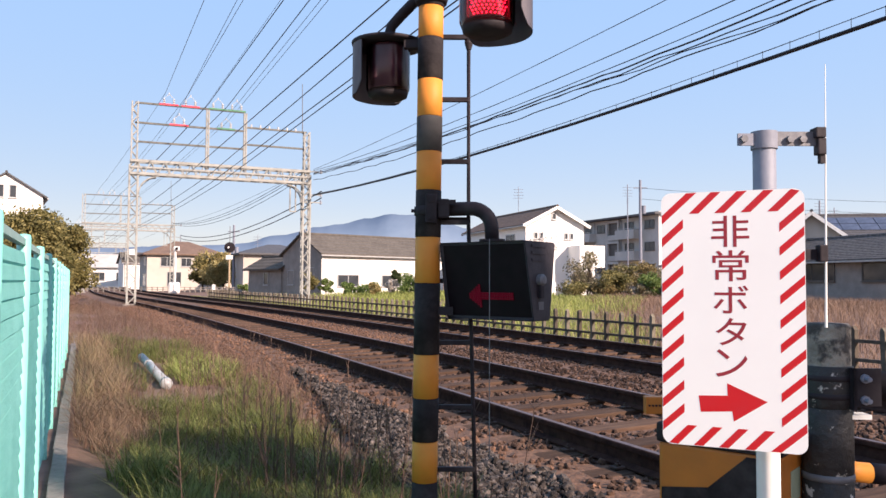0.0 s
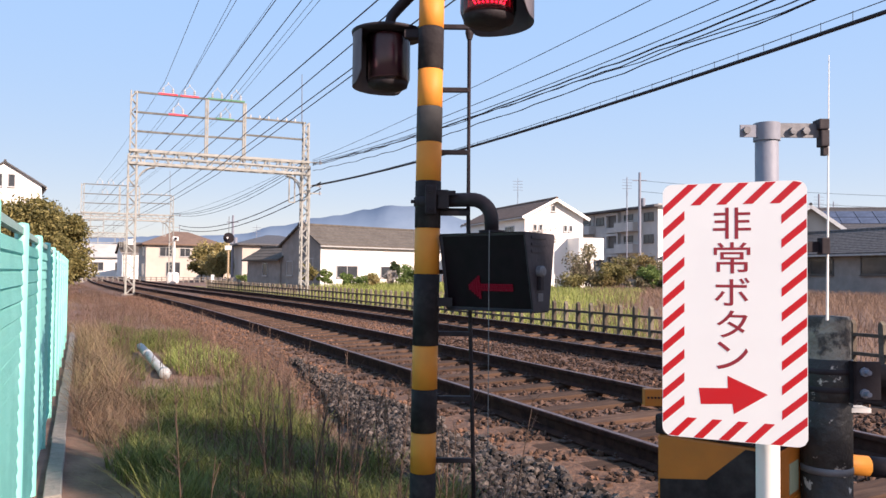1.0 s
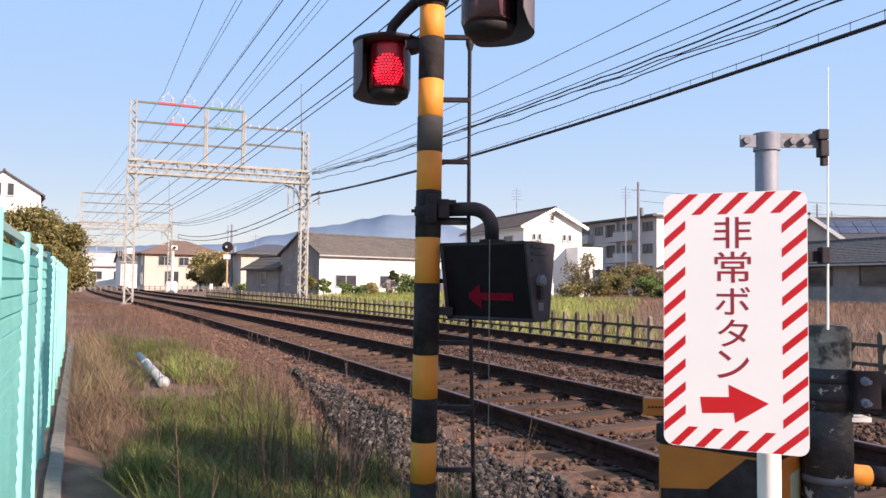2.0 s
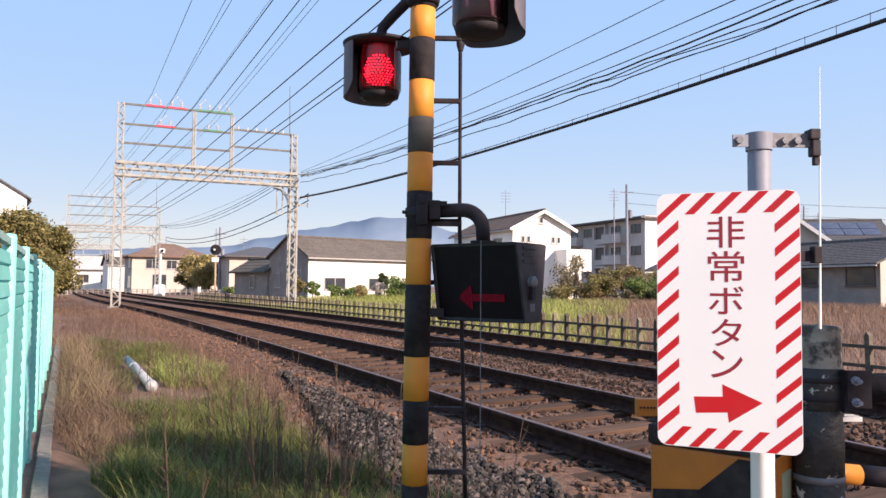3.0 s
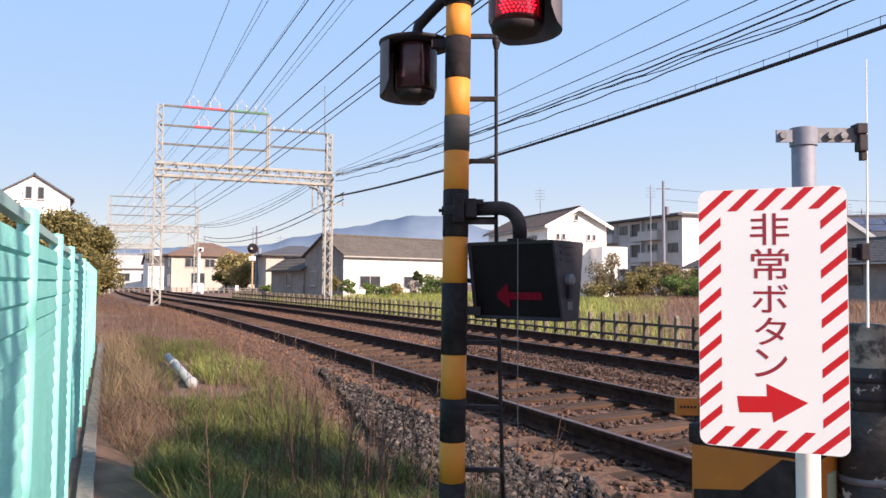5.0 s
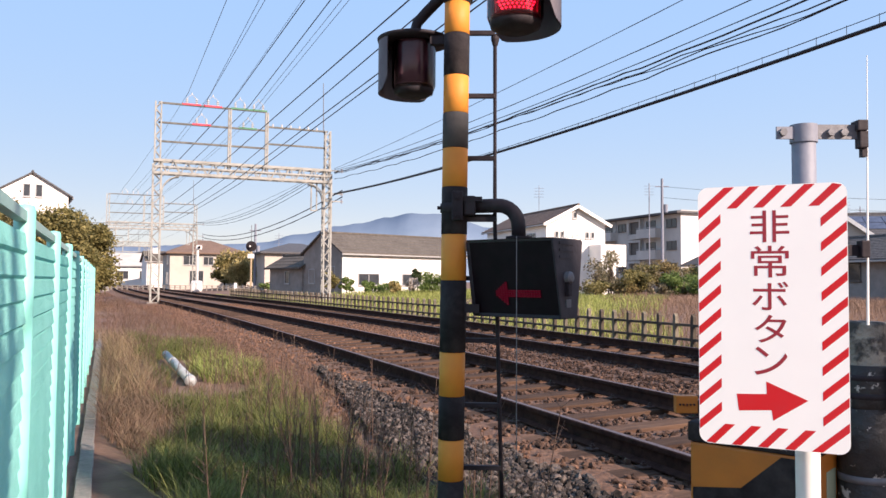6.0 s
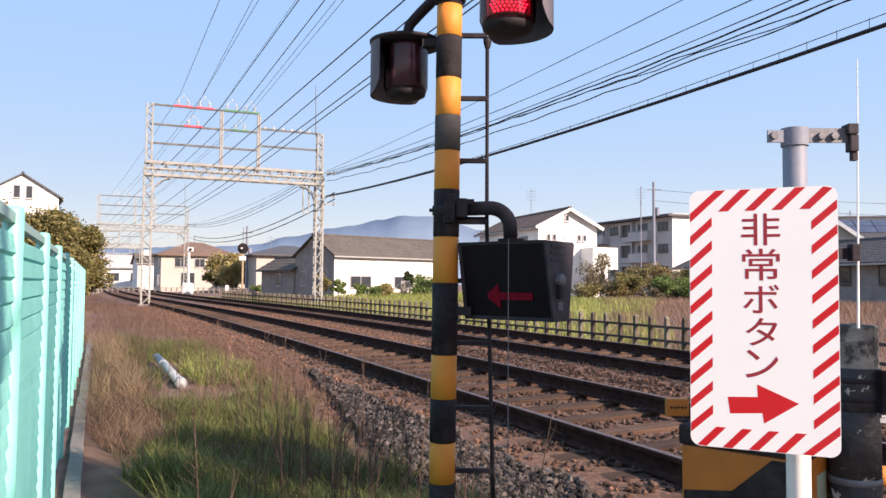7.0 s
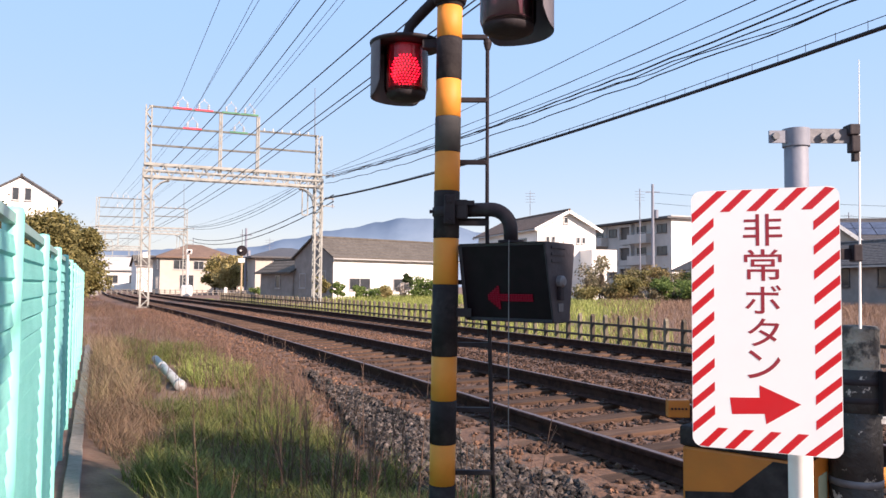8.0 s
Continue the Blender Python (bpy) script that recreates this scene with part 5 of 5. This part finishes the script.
def plants():
    # trees behind the green fence
    k = 0
    for u, v, h, s, n in ((-21.0, 33.5, 5.3, 2.7, 17000), (-19.1, 35.5, 4.9, 2.3, 15000), (-23.2, 34.5, 5.9, 2.9, 11000), (-18.9, 38.2, 4.5, 1.7, 11000), (-20.6, 39, 5.2, 2.4, 9000)):
        k += 1
        plant("tree", u, v, -0.2, h, s, "leaf_olive", "dense olive green tree behind the fence", n=n, size=0.095, seed=k, trunk=0.14, bare=0.04, clumps=32)
    for u, v, h, s, m in ((-29.3, 98, 5.2, 3.2, "leaf_khaki"), (-27.2, 95, 3.9, 3.0, "leaf_khaki"), (-24.3, 93, 3.7, 2.6, "leaf_khaki"), (-31.0, 99, 4.4, 2.2, "leaf_olive"), (-22.3, 94, 2.6, 1.8, "leaf_khaki")):
        k += 1
        plant("tree", u, v, 0.0, h, s, m, "rounded garden tree with brownish green leaves", n=4500, size=0.17, seed=k, trunk=0.14, bare=0.15, clumps=18)
    # shrubs before the workshop
    for u, v, h, s, m in ((-10.1, 58.0, 1.9, 1.0, "leaf_olive"), (-8.9, 58.5, 1.3, 0.7, "leaf_green"), (-7.3, 58.0, 0.9, 0.8, "leaf_green"), (-3.7, 55.5, 1.2, 0.55, "blossom"), (-4.7, 54.5, 1.0, 0.6, "leaf_khaki"), (-2.6, 55.0, 1.6, 1.1, "leaf_green"), (-1.6, 54.5, 1.8, 1.0, "leaf_green"), (-5.6, 57.5, 0.9, 1.2, "leaf_green"), (-3.4, 57.6, 2.1, 0.6, "leaf_dark")):
        k += 1
        plant("shrub", u, v, 0.2, h, s, m, "leafy garden shrub before the white workshop" if m != "blossom" else "pale whitish flowering shrub", "shrub", 1300, 0.09, 0.04, 9, 0.8, k, 0.1)
    # garden by the white house
    for u, v, h, s, m, lab in ((8.7, 50.0, 2.5, 1.2, "leaf_grey", "thin garden tree with sparse leaves"), (9.8, 51.0, 3.0, 1.3, "leaf_grey", "thin garden tree with sparse leaves"), (7.4, 55, 4.6, 1.5, "blossom", "cherry tree with pale blossom"),
                               (12.5, 54, 2.1, 1.7, "leaf_grey", "clipped garden pine beside the house"), (14.5, 55, 2.4, 1.8, "leaf_yellow", "brownish rounded shrub in the garden"), (17.0, 55, 2.0, 1.9, "leaf_dark", "dark clipped garden pine beside the house"), (15.4, 51, 1.4, 1.3, "leaf_green", "low green shrub in the garden"), (19.0, 57, 1.9, 1.6, "leaf_dark", "dark clipped garden pine beside the house"), (11.0, 49, 1.3, 1.2, "leaf_olive", "low olive shrub in the garden"), (12.6, 47, 1.2, 0.9, "leaf_green", "low green shrub in the garden"), (17.8, 50, 1.5, 1.0, "leaf_yellow", "brownish rounded shrub in the garden"), (10.6, 56, 3.4, 1.2, "leaf_olive", "thin garden tree with sparse leaves")):
        k += 1
        sparse = "sparse" in lab or "blossom" in lab
        plant("tree" if sparse else "shrub", u, v, 0.4, h, s, m, lab, "tree" if sparse else "shrub", 430 if sparse else 2200, 0.09, 0.06, 16, 0.75, k, 0.25 if sparse else 0.1)
    gr = random.Random(44)
    kinds = (("leaf_grey", "greyish garden shrub with bare twigs"), ("leaf_olive", "low olive shrub in the garden"), ("leaf_yellow", "brownish rounded shrub in the garden"), ("leaf_dark", "dark clipped garden pine beside the house"), ("leaf_green", "low green shrub in the garden"))
    for i in range(24):
        k += 1
        v = gr.uniform(46, 57)
        u = v * gr.uniform(0.155, 0.385)
        m, lab = kinds[gr.choice((0, 0, 1, 1, 2, 3, 4))]
        plant("shrub", u, v, 0.35, gr.uniform(0.7, 1.35) * (1 + 0.9 * (v > 51)), gr.uniform(0.8, 1.5), m, lab, "shrub", 1300, 0.085, 0.05, 16, gr.uniform(0.35, 0.7), k, 0.08)
    # hedge rows down the line
    for u, v in ((-17.5, 78), (-19.5, 80), (-21.5, 84), (-16.0, 74)):
        k += 1
        plant("shrub", u, v, 0.0, 1.0, 1.2, "leaf_green", "low green bush beside the railway", "shrub", 900, 0.12, 0.03, 8, 0.7, k, 0.1)


def shade_tree():
    """Two unseen narrow trees, added across the line to throw a strip of shade over the crossing."""
    t = plant("tree", 0, 0, 0, 11.9, 0.62, "leaf_dark", "narrow dark evergreen added out of view to shade the crossing", n=6500, size=0.15, trunk=0.12, clumps=44, flat_=2.2, seed=78, bare=0.08)
    t.matrix_world = pose(9.42, -12.13, -0.2)
    t = plant("tree", 0, 0, 0, 12.3, 0.62, "leaf_dark", "tall loose evergreen added out of view to shade the crossing", n=5000, size=0.16, trunk=0.12, clumps=46, flat_=2.0, seed=81, bare=0.1)
    t.matrix_world = pose(10.15, -11.9, -0.2)


def bare_tree():
    """An unseen leafless young tree, added by the crossing so its branches streak the near fence with shade."""
    rng = random.Random(19)
    t = thing("tree", pose(2.0, -2.25, -0.25), "leafless young tree with thin upright branches, added out of view for its shade", "tree")
    part("trunk", beam(bmesh.new(), (0, 0, -0.1), (0, 0, 2.5), 0.05, 0.035, 10), M["bark"], t)
    for k in range(20):
        a, z = rng.uniform(0, 2 * math.pi), rng.uniform(1.7, 2.5)
        reach, rise = rng.uniform(0.15, 0.5), rng.uniform(0.9, 2.0)
        p = Vector((0, 0, z))
        q = Vector((reach * math.cos(a), reach * math.sin(a), z + rise))
        bm = beam(bmesh.new(), p, q, 0.036, 0.018, 6)
        for _ in range(5):
            b = p.lerp(q, rng.uniform(0.3, 0.95))
            d = Vector((rng.uniform(-1, 1), rng.uniform(-1, 1), rng.uniform(0.5, 1.6))).normalized() * rng.uniform(0.2, 0.4)
            beam(bm, b, b + d, 0.018, 0.01, 5)
        part("branch", bm, M["bark"], t)


def blades(rng, pts, h, width, lean, mat, name, label, category):
    """Grass: each blade a bent strip of two quads and a tip."""
    n = len(pts)
    a = rng.uniform(0, 2 * math.pi, n)
    hh = h * rng.uniform(0.5, 1.25, n) if np.isscalar(h) else h * rng.uniform(0.6, 1.2, n)
    ln = lean * rng.uniform(0.3, 1.3, n) * hh
    side = np.stack([-np.sin(a), np.cos(a), np.zeros(n)], 1) * (width * rng.uniform(0.6, 1.3, n))[:, None]
    out = np.stack([np.cos(a), np.sin(a), np.zeros(n)], 1)
    up = np.array([0, 0, 1.0])
    rows = []
    for t, wf in ((0.0, 1.0), (0.45, 0.8), (0.8, 0.5)):
        c = pts + up * (hh * t)[:, None] + out * (ln * t * t)[:, None]
        rows += [c - side * wf, c + side * wf]
    tip = pts + up * hh[:, None] + out * ln[:, None]
    v = np.stack(rows + [tip], 1).reshape(-1, 3)
    o = np.arange(n) * 7
    quads = np.concatenate([np.stack([o, o + 1, o + 3, o + 2], 1), np.stack([o + 2, o + 3, o + 5, o + 4], 1)])
    tri = np.stack([o + 4, o + 5, o + 6], 1)
    return raw(name, v, quads.tolist() + tri.tolist(), M[mat], label, category, "stuff")


def scatter(rng, n, s0, s1, y0, y1, keep, power=1.6):
    """Points on the ground beside the railway, thicker near the crossing; s: distance across, following the curve."""
    y = y0 + (y1 - y0) * rng.uniform(0, 1, n) ** power
    s = rng.uniform(s0, s1, n)
    res = []
    for a, b in zip(s, y):
        x = a + shift(b)
        if keep(x, b, a):
            res.append((x, b, ground_z(x, b) - 0.01))
    return np.array(res)


def patch(x, y, f, o):
    return noise.noise((x * f, y * f, o))


def grass():
    rng = np.random.default_rng(11)
    edge_x = lambda y: fence_x(y) - 3.2 * smooth(17, 26, y)
    free = lambda x, y, s: x > edge_x(y) + 0.2
    verge = lambda x, y, s: free(x, y, s) and not (10.2 < y < 14.0 and abs(x - 0.72 + 0.045 * (y - 12.1)) < 0.16) and x > edge_x(y) + 0.55 - 0.42 * smooth(4.5, 9, y) + 0.15 * patch(x, y, 0.8, 3)
    edge = lambda y: min(2.15, 1.38 + 0.09 * y) - 0.2 * smooth(11, 20, y) + 0.3 * smooth(5.6, 4.6, y) + 0.2 * patch(0, y, 0.5, 9)
    green = lambda x, y, s: verge(x, y, s) and s < edge(y) - 0.2 and patch(x, y, 0.45, 1) + 0.5 * patch(x, y, 1.7, 2) > (-0.6 if y < 9 else -0.25 if y < 18 and s > 1.0 else -0.15) + 0.8 * smooth(0.6, 0.2, s)
    dry = lambda x, y, s: verge(x, y, s) and s < edge(y) + 0.25 * smooth(7, 10, y) - 0.05 and patch(x, y, 0.5, 4) > (0.0 if y < 8.5 and s > 0.5 else -0.25)
    p = scatter(rng, 95000, 0.1, 2.3, 2.6, 22, green)
    tuft = np.array([0.06 + 0.21 * max(0.0, 0.45 + patch(x, y, 1.9, 12) + 0.5 * patch(x, y, 4.6, 13)) for x, y, z in p])
    blades(rng, p, tuft, 0.003, 1.0, "grass_green", "green_grass", "lush green grass tufts beside the path", "grass")
    p = scatter(rng, 56000, -3.6, 2.6, 2.6, 78, dry, 1.45)
    blades(rng, p, 0.15, 0.0035, 1.1, "grass_dry", "dry_grass", "dry straw coloured grass along the verge", "grass")
    p = scatter(rng, 56000, -3.6, 2.7, 3.0, 78, lambda x, y, s: verge(x, y, s) and s < edge(y) + 0.3 * smooth(7, 10, y) and patch(x, y, 0.7, 6) > (-0.02 if y < 8.5 and s > 0.5 else -0.15), 1.35)
    tuft = np.array([(0.65 + 0.35 * smooth(5.5, 9, y)) * (0.16 + 0.42 * max(0.0, patch(x, y, 1.3, 21) + 0.6 * patch(x, y, 3.4, 22))) for x, y, z in p])
    blades(rng, p, tuft, 0.003, 0.8, "weed_brown", "brown_weeds", "tall withered brown weeds", "weeds")
    p = scatter(rng, 5200, -0.9, 1.2, 9.0, 19, lambda x, y, s: verge(x, y, s) and x < fence_x(y) + 0.75 and patch(x, y, 0.8, 31) > -0.1, 1.0)
    blades(rng, p, 0.36, 0.004, 1.0, "straw", "straw_tufts", "pale straw tufts leaning over the path", "grass")
    p = scatter(rng, 9000, -0.4, 0.95, 6.2, 13, lambda x, y, s: verge(x, y, s) and s < 0.5 + 0.3 * patch(x, y, 0.7, 72) and patch(x, y, 0.9, 71) > -0.25, 1.0)
    blades(rng, p, 0.24, 0.0028, 1.5, "grass_dry", "dry_tangle", "tangled reddish dry grass beside the path", "grass")
    p = scatter(rng, 3600, 1.0, 2.0, 9.5, 14.5, lambda x, y, s: verge(x, y, s) and (s - 1.5) ** 2 / 0.2 + (y - 12.2) ** 2 / 4.0 + 0.6 * patch(x, y, 1.6, 33) < 1, 1.0)
    blades(rng, p, 0.2, 0.006, 1.1, "field_green", "bright_grass", "bright yellowish green grass clump", "grass")
    # withered stalks with side twigs
    q = np.concatenate([scatter(rng, 300, 0.4, 2.1, 3.4, 30, lambda x, y, s: verge(x, y, s) and s < edge(y), 1.3), scatter(rng, 110, 0.95, 1.9, 3.6, 8.5, lambda x, y, s: verge(x, y, s) and s < edge(y) - 0.1 and patch(x, y, 0.9, 61) > -0.1, 1.0)])
    bm_v, bm_f = [], []
    for x, y, z in q:
        h = rng.uniform(0.35, 0.8)
        lean = rng.normal(size=2) * 0.12 * h
        segs = [((x, y, z), (x + lean[0], y + lean[1], z + h), 0.004)]
        for _ in range(14):
            t = rng.uniform(0.2, 1.0)
            b = np.array([x + lean[0] * t, y + lean[1] * t, z + h * t])
            d = rng.normal(size=3) * np.array([1, 1, 0.4]) + np.array([0, 0, 0.8])
            d *= 0.16 * h / np.linalg.norm(d) * rng.uniform(0.6, 1.4)
            segs.append((tuple(b), tuple(b + d), 0.0022))
        for p0, p1, r in segs:
            o = len(bm_v)
            for c, rr in ((p0, r), (p1, r * 0.5)):
                for a in (0, 2.1, 4.2):
                    bm_v.append((c[0] + rr * math.cos(a), c[1] + rr * math.sin(a), c[2]))
            bm_f += [(o, o + 1, o + 4, o + 3), (o + 1, o + 2, o + 5, o + 4), (o + 2, o, o + 3, o + 5)]
    raw("dead_stalks", bm_v, bm_f, M["stalk"], "withered dark stalks standing in the verge", "weeds", "stuff")
    # field beyond the far fence
    p = scatter(rng, 52000, 10.6, 30, 4, 62, lambda x, y, s: patch(x, y, 0.12, 2) > -0.3 and x < y * 0.8 + 1.2 * patch(x, y, 0.3, 51), 1.0)
    blades(rng, p, 0.36, 0.012, 0.5, "field_green", "field_grass", "green rough grass in the field", "grass")
    p = scatter(rng, 60000, 10.6, 36, 2, 48, lambda x, y, s: x > y * 0.7 + 1.5 * patch(x, y, 0.25, 52) and patch(x, y, 0.2, 5) > -0.6, 1.0)
    blades(rng, p, 0.34, 0.008, 0.9, "field_dry", "field_dry_grass", "dry brown grass in the field", "grass")
    p = scatter(rng, 12000, 9.7, 10.9, 3, 70, lambda x, y, s: patch(x, y, 0.5, 7) > -0.1 and x < y * 0.95, 1.2)
    blades(rng, p, 0.22, 0.006, 0.5, "field_green", "fence_grass", "green grass along the far fence", "grass")


# ---------------------------------------------------------------- stones
ICO_V = np.array([(0, 0, 1), (0.894, 0, 0.447), (0.276, 0.851, 0.447), (-0.724, 0.526, 0.447), (-0.724, -0.526, 0.447), (0.276, -0.851, 0.447), (0.724, 0.526, -0.447), (-0.276, 0.851, -0.447), (-0.894, 0, -0.447), (-0.276, -0.851, -0.447), (0.724, -0.526, -0.447), (0, 0, -1)])
ICO_F = np.array([(0, 1, 2), (0, 2, 3), (0, 3, 4), (0, 4, 5), (0, 5, 1), (1, 6, 2), (2, 7, 3), (3, 8, 4), (4, 9, 5), (5, 10, 1), (6, 7, 2), (7, 8, 3), (8, 9, 4), (9, 10, 5), (10, 6, 1), (11, 7, 6), (11, 8, 7), (11, 9, 8), (11, 10, 9), (11, 6, 10)])


def stones(rng, pts, size, mat, name, label):
    n = len(pts)
    v = ICO_V[None] * (1 + 0.28 * rng.normal(size=(n, 12, 1)).clip(-1.5, 1.5))
    v = v * (size * rng.uniform(0.55, 1.35, n)[:, None] * rng.uniform(0.65, 1.2, (3, n)).T[:, :])[:, None, :]
    a = rng.uniform(0, 2 * math.pi, n)
    c, s = np.cos(a), np.sin(a)
    b = rng.uniform(-0.9, 0.9, n)
    cb, sb = np.cos(b), np.sin(b)
    x, y, z = v[..., 0], v[..., 1], v[..., 2]
    y, z = y * cb[:, None] - z * sb[:, None], y * sb[:, None] + z * cb[:, None]
    x, y = x * c[:, None] - y * s[:, None], x * s[:, None] + y * c[:, None]
    v = np.stack([x, y, z], -1) + pts[:, None, :]
    f = ICO_F[None] + (np.arange(n) * 12)[:, None, None]
    return raw(name, v.reshape(-1, 3), f.reshape(-1, 3), M[mat], label, "gravel", "stuff")


def gravel():
    rng = np.random.default_rng(5)
    p = scatter(rng, 32000, 1.3, 3.1, 2.4, 11.5, lambda x, y, s: s > 1.8 + 0.14 * (y - 4.8) + 0.15 * patch(x, y, 1.2, 1) and s < 2.72 + 0.16 * patch(x, y, 1.5, 8), 1.2)
    p[:, 2] += 0.03 + rng.uniform(0, 0.05, len(p))
    stones(rng, p, 0.025, "stone_grey", "grey_gravel", "loose dark grey crushed stone beside the track")
    free = lambda x, y, s: all(abs(s - r) > 0.09 for r in RAIL_X)
    p = scatter(rng, 60000, 1.9, 9.7, 1.5, 42, lambda x, y, s: free(x, y, s) and (s > 2.9 or y > 7 or patch(x, y, 2.2, 41) > 0.1), 1.5)
    keep = []
    for i, (x, y, z) in enumerate(p):
        s = x - shift(y)
        on_track = 2.9 < s < 5.5 or 6.6 < s < 9.2
        ph = ((y + 3) / 0.62) % 1.0
        if on_track and (ph < 0.22 or ph > 0.78):
            continue
        keep.append(i)
    p = p[keep]
    p[:, 2] += 0.006 + rng.uniform(0, 0.018, len(p))
    # shade over the near track is put into darker stones here
    shaded = np.array([(2.95 < x - shift(y) < 9.2) and y < 13 + 3 * patch(x, y, 0.6, 81) for x, y, z in p])
    stones(rng, p[~shaded], 0.0215, "stone_brown", "ballast_stones", "dusty brown ballast stones beside the rails")
    stones(rng, p[shaded], 0.024, "stone_dark", "oily_ballast_stones", "ballast stones between the rails, darkened to stand in for shade")


# ---------------------------------------------------------------- small things
def small_things():
    p = thing("plastic_pipe", pose(0.72, 12.1, -0.18, 0, 0, 0), "pale grey plastic pipe lying in the grass", "pipe")
    a, b = Vector((-0.08, 1.65, 0.05)), Vector((0.07, -1.65, 0.0))
    d = (b - a).normalized()
    part("tube", beam(bmesh.new(), a, b, 0.062, seg=18), M["pvc"], p, smooth=True)
    part("collar", beam(bmesh.new(), a.lerp(b, 0.3), a.lerp(b, 0.36), 0.072, seg=18), M["pvc"], p, smooth=True)
    part("collar", beam(bmesh.new(), b - d * 0.12, b + d * 0.01, 0.074, seg=18), M["pvc"], p, smooth=True)
    # railway signal
    s = thing("railway_signal", at_uv(-19.5, 70, -0.1), "black round railway signal on a rusty post", "railway signal")
    part("post", beam(bmesh.new(), (0, 0, 0), (0, 0, 4.0), 0.09), material("signal_post", (0.35, 0.26, 0.15), (0.42, 0.32, 0.2), 5, 0.8), s)
    part("head", beam(bmesh.new(), (0, -0.1, 4.35), (0, 0.1, 4.35), 0.48, seg=24), M["black"], s)
    part("hood", beam(bmesh.new(), (0, -0.1, 4.35), (0, -0.4, 4.35), 0.16, 0.18, 14), M["black"], s)
    part("lamp", beam(bmesh.new(), (0, -0.405, 4.35), (0, -0.41, 4.35), 0.09, seg=14), M["white_paint"], s)
    part("plate", box(bmesh.new(), -0.3, 0.3, -0.12, -0.06, 3.25, 3.65), M["white_paint"], s)
    part("rod", beam(bmesh.new(), (0, 0, 4.7), (0, 0, 6.3), 0.03), M["zinc_dark"], s)
    # white cabinet with a pole, far beside the railway
    c = thing("signal_cabinet", at_uv(-26.6, 76, -0.1), "white relay cabinet with a slim white post", "cabinet")
    part("body", box(bmesh.new(), -0.5, 0.5, -0.4, 0.4, 0.0, 1.15, bevel=0.22), M["white_paint"], c)
    part("post", beam(bmesh.new(), (0.05, 0.0, 1.2), (0.05, 0.0, 4.3), 0.1), M["white_paint"], c)
    part("head", box(bmesh.new(), -0.1, 0.42, -0.2, 0.2, 4.25, 4.7, bevel=0.08), M["white_paint"], c)
    part("lens", beam(bmesh.new(), (0.26, -0.2, 4.47), (0.26, -0.3, 4.47), 0.13, seg=14), M["black"], c)
    # white low fence down the line
    f = thing("white_fence", at_uv(0, 0, 0), "low white concrete fence along the railway", "fence", kind="structure")
    for i in range(34):
        part("post", box(bmesh.new(), -42.0 + 0.62 * i - 0.06, -42.0 + 0.62 * i + 0.06, 87.9, 88.0, -0.1, 0.5), M["concrete"], f)
    for z in (0.25, 0.48):
        part("rail", box(bmesh.new(), -42.1, -21.4, 87.86, 87.9, z - 0.08, z - 0.02), M["concrete"], f)
    m = thing("marker_post", at_uv(-22.1, 74, -0.1), "short white marker post", "post")
    part("post", box(bmesh.new(), -0.14, 0.14, -0.1, 0.1, 0, 0.95, bevel=0.04), M["white_paint"], m)
    # utility poles
    for u, v, h, r in ((19.9, 77, 11.4, 0.16), (19.1, 79, 11.2, 0.06), (7.7, 78, 10.8, 0.03), (-24.6, 90, 7.6, 0.16), (37, 75, 9.2, 0.1), (41, 80, 9.0, 0.06), (-21.8, 90, 6.5, 0.03), (-12.5, 96, 6.8, 0.03)):
        t = thing("utility_pole", at_uv(u, v, 0.2), "slim grey concrete utility pole" if r > 0.1 else "thin grey aerial mast", "pole", "poles behind the houses")
        part("shaft", beam(bmesh.new(), (0, 0, 0), (0, 0, h), r * 1.15, r * 0.8, 10), M["zinc"], t)
        bm = bmesh.new()
        if r > 0.1:
            bar(bm, (-0.7, 0, h - 0.8), (0.7, 0, h - 0.8), 0.1)
            beam(bm, (0.35, 0, h - 3.4), (0.35, 0, h - 2.6), 0.22, seg=10)
        else:
            for k in range(4):
                beam(bm, (-0.5, 0, h - 0.3 - 0.3 * k), (0.5, 0, h - 0.3 - 0.3 * k), 0.02, seg=5)
            for k in range(3):
                beam(bm, (0, -0.4, h - 1.5 - 0.2 * k), (0, 0.4, h - 1.5 - 0.2 * k), 0.02, seg=5)
        tagged(part("arms", bm, M["zinc"], t), kind="stuff")
    for z in (8.3, 7.2):
        wire(uv(19.9, 77, z + 2.5), uv(60, 66, z), 0.6, 0.02, M["wire"], "thin wire between the utility poles")


picket_fence()
buildings()
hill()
plants()
shade_tree()
bare_tree()
small_things()
track(0)
track(1)
gravel()
grass()


# ---------------------------------------------------------------- what moves: the added lamp drums turn their lit side to the front and away, in place of switching
def motions():
    on = [0.26 + 1.22 * k for k in range(7)]
    off = [0.87, 2.09, 3.33, 4.56, 5.76, 6.97]
    events = sorted([(t, 1) for t in on] + [(t, 0) for t in off])
    for board, first in ((LED_BACK, 180), (LED_FRONT, 0)):
        base = board.location.copy()
        angle = first
        rows = [(0.0, pose(*base, 0, 0, angle))]
        for t, _ in events:
            if t > 7.9:
                break
            f = round(t * FPS)
            for k, a in ((-2, 0), (-1, 60), (0, 120), (1, 180)):
                rows.append(((f + k) / FPS, pose(*base, 0, 0, angle + a)))
            angle += 180
        rows.append((8.0, pose(*base, 0, 0, angle)))
        walk(board, rows)


motions()
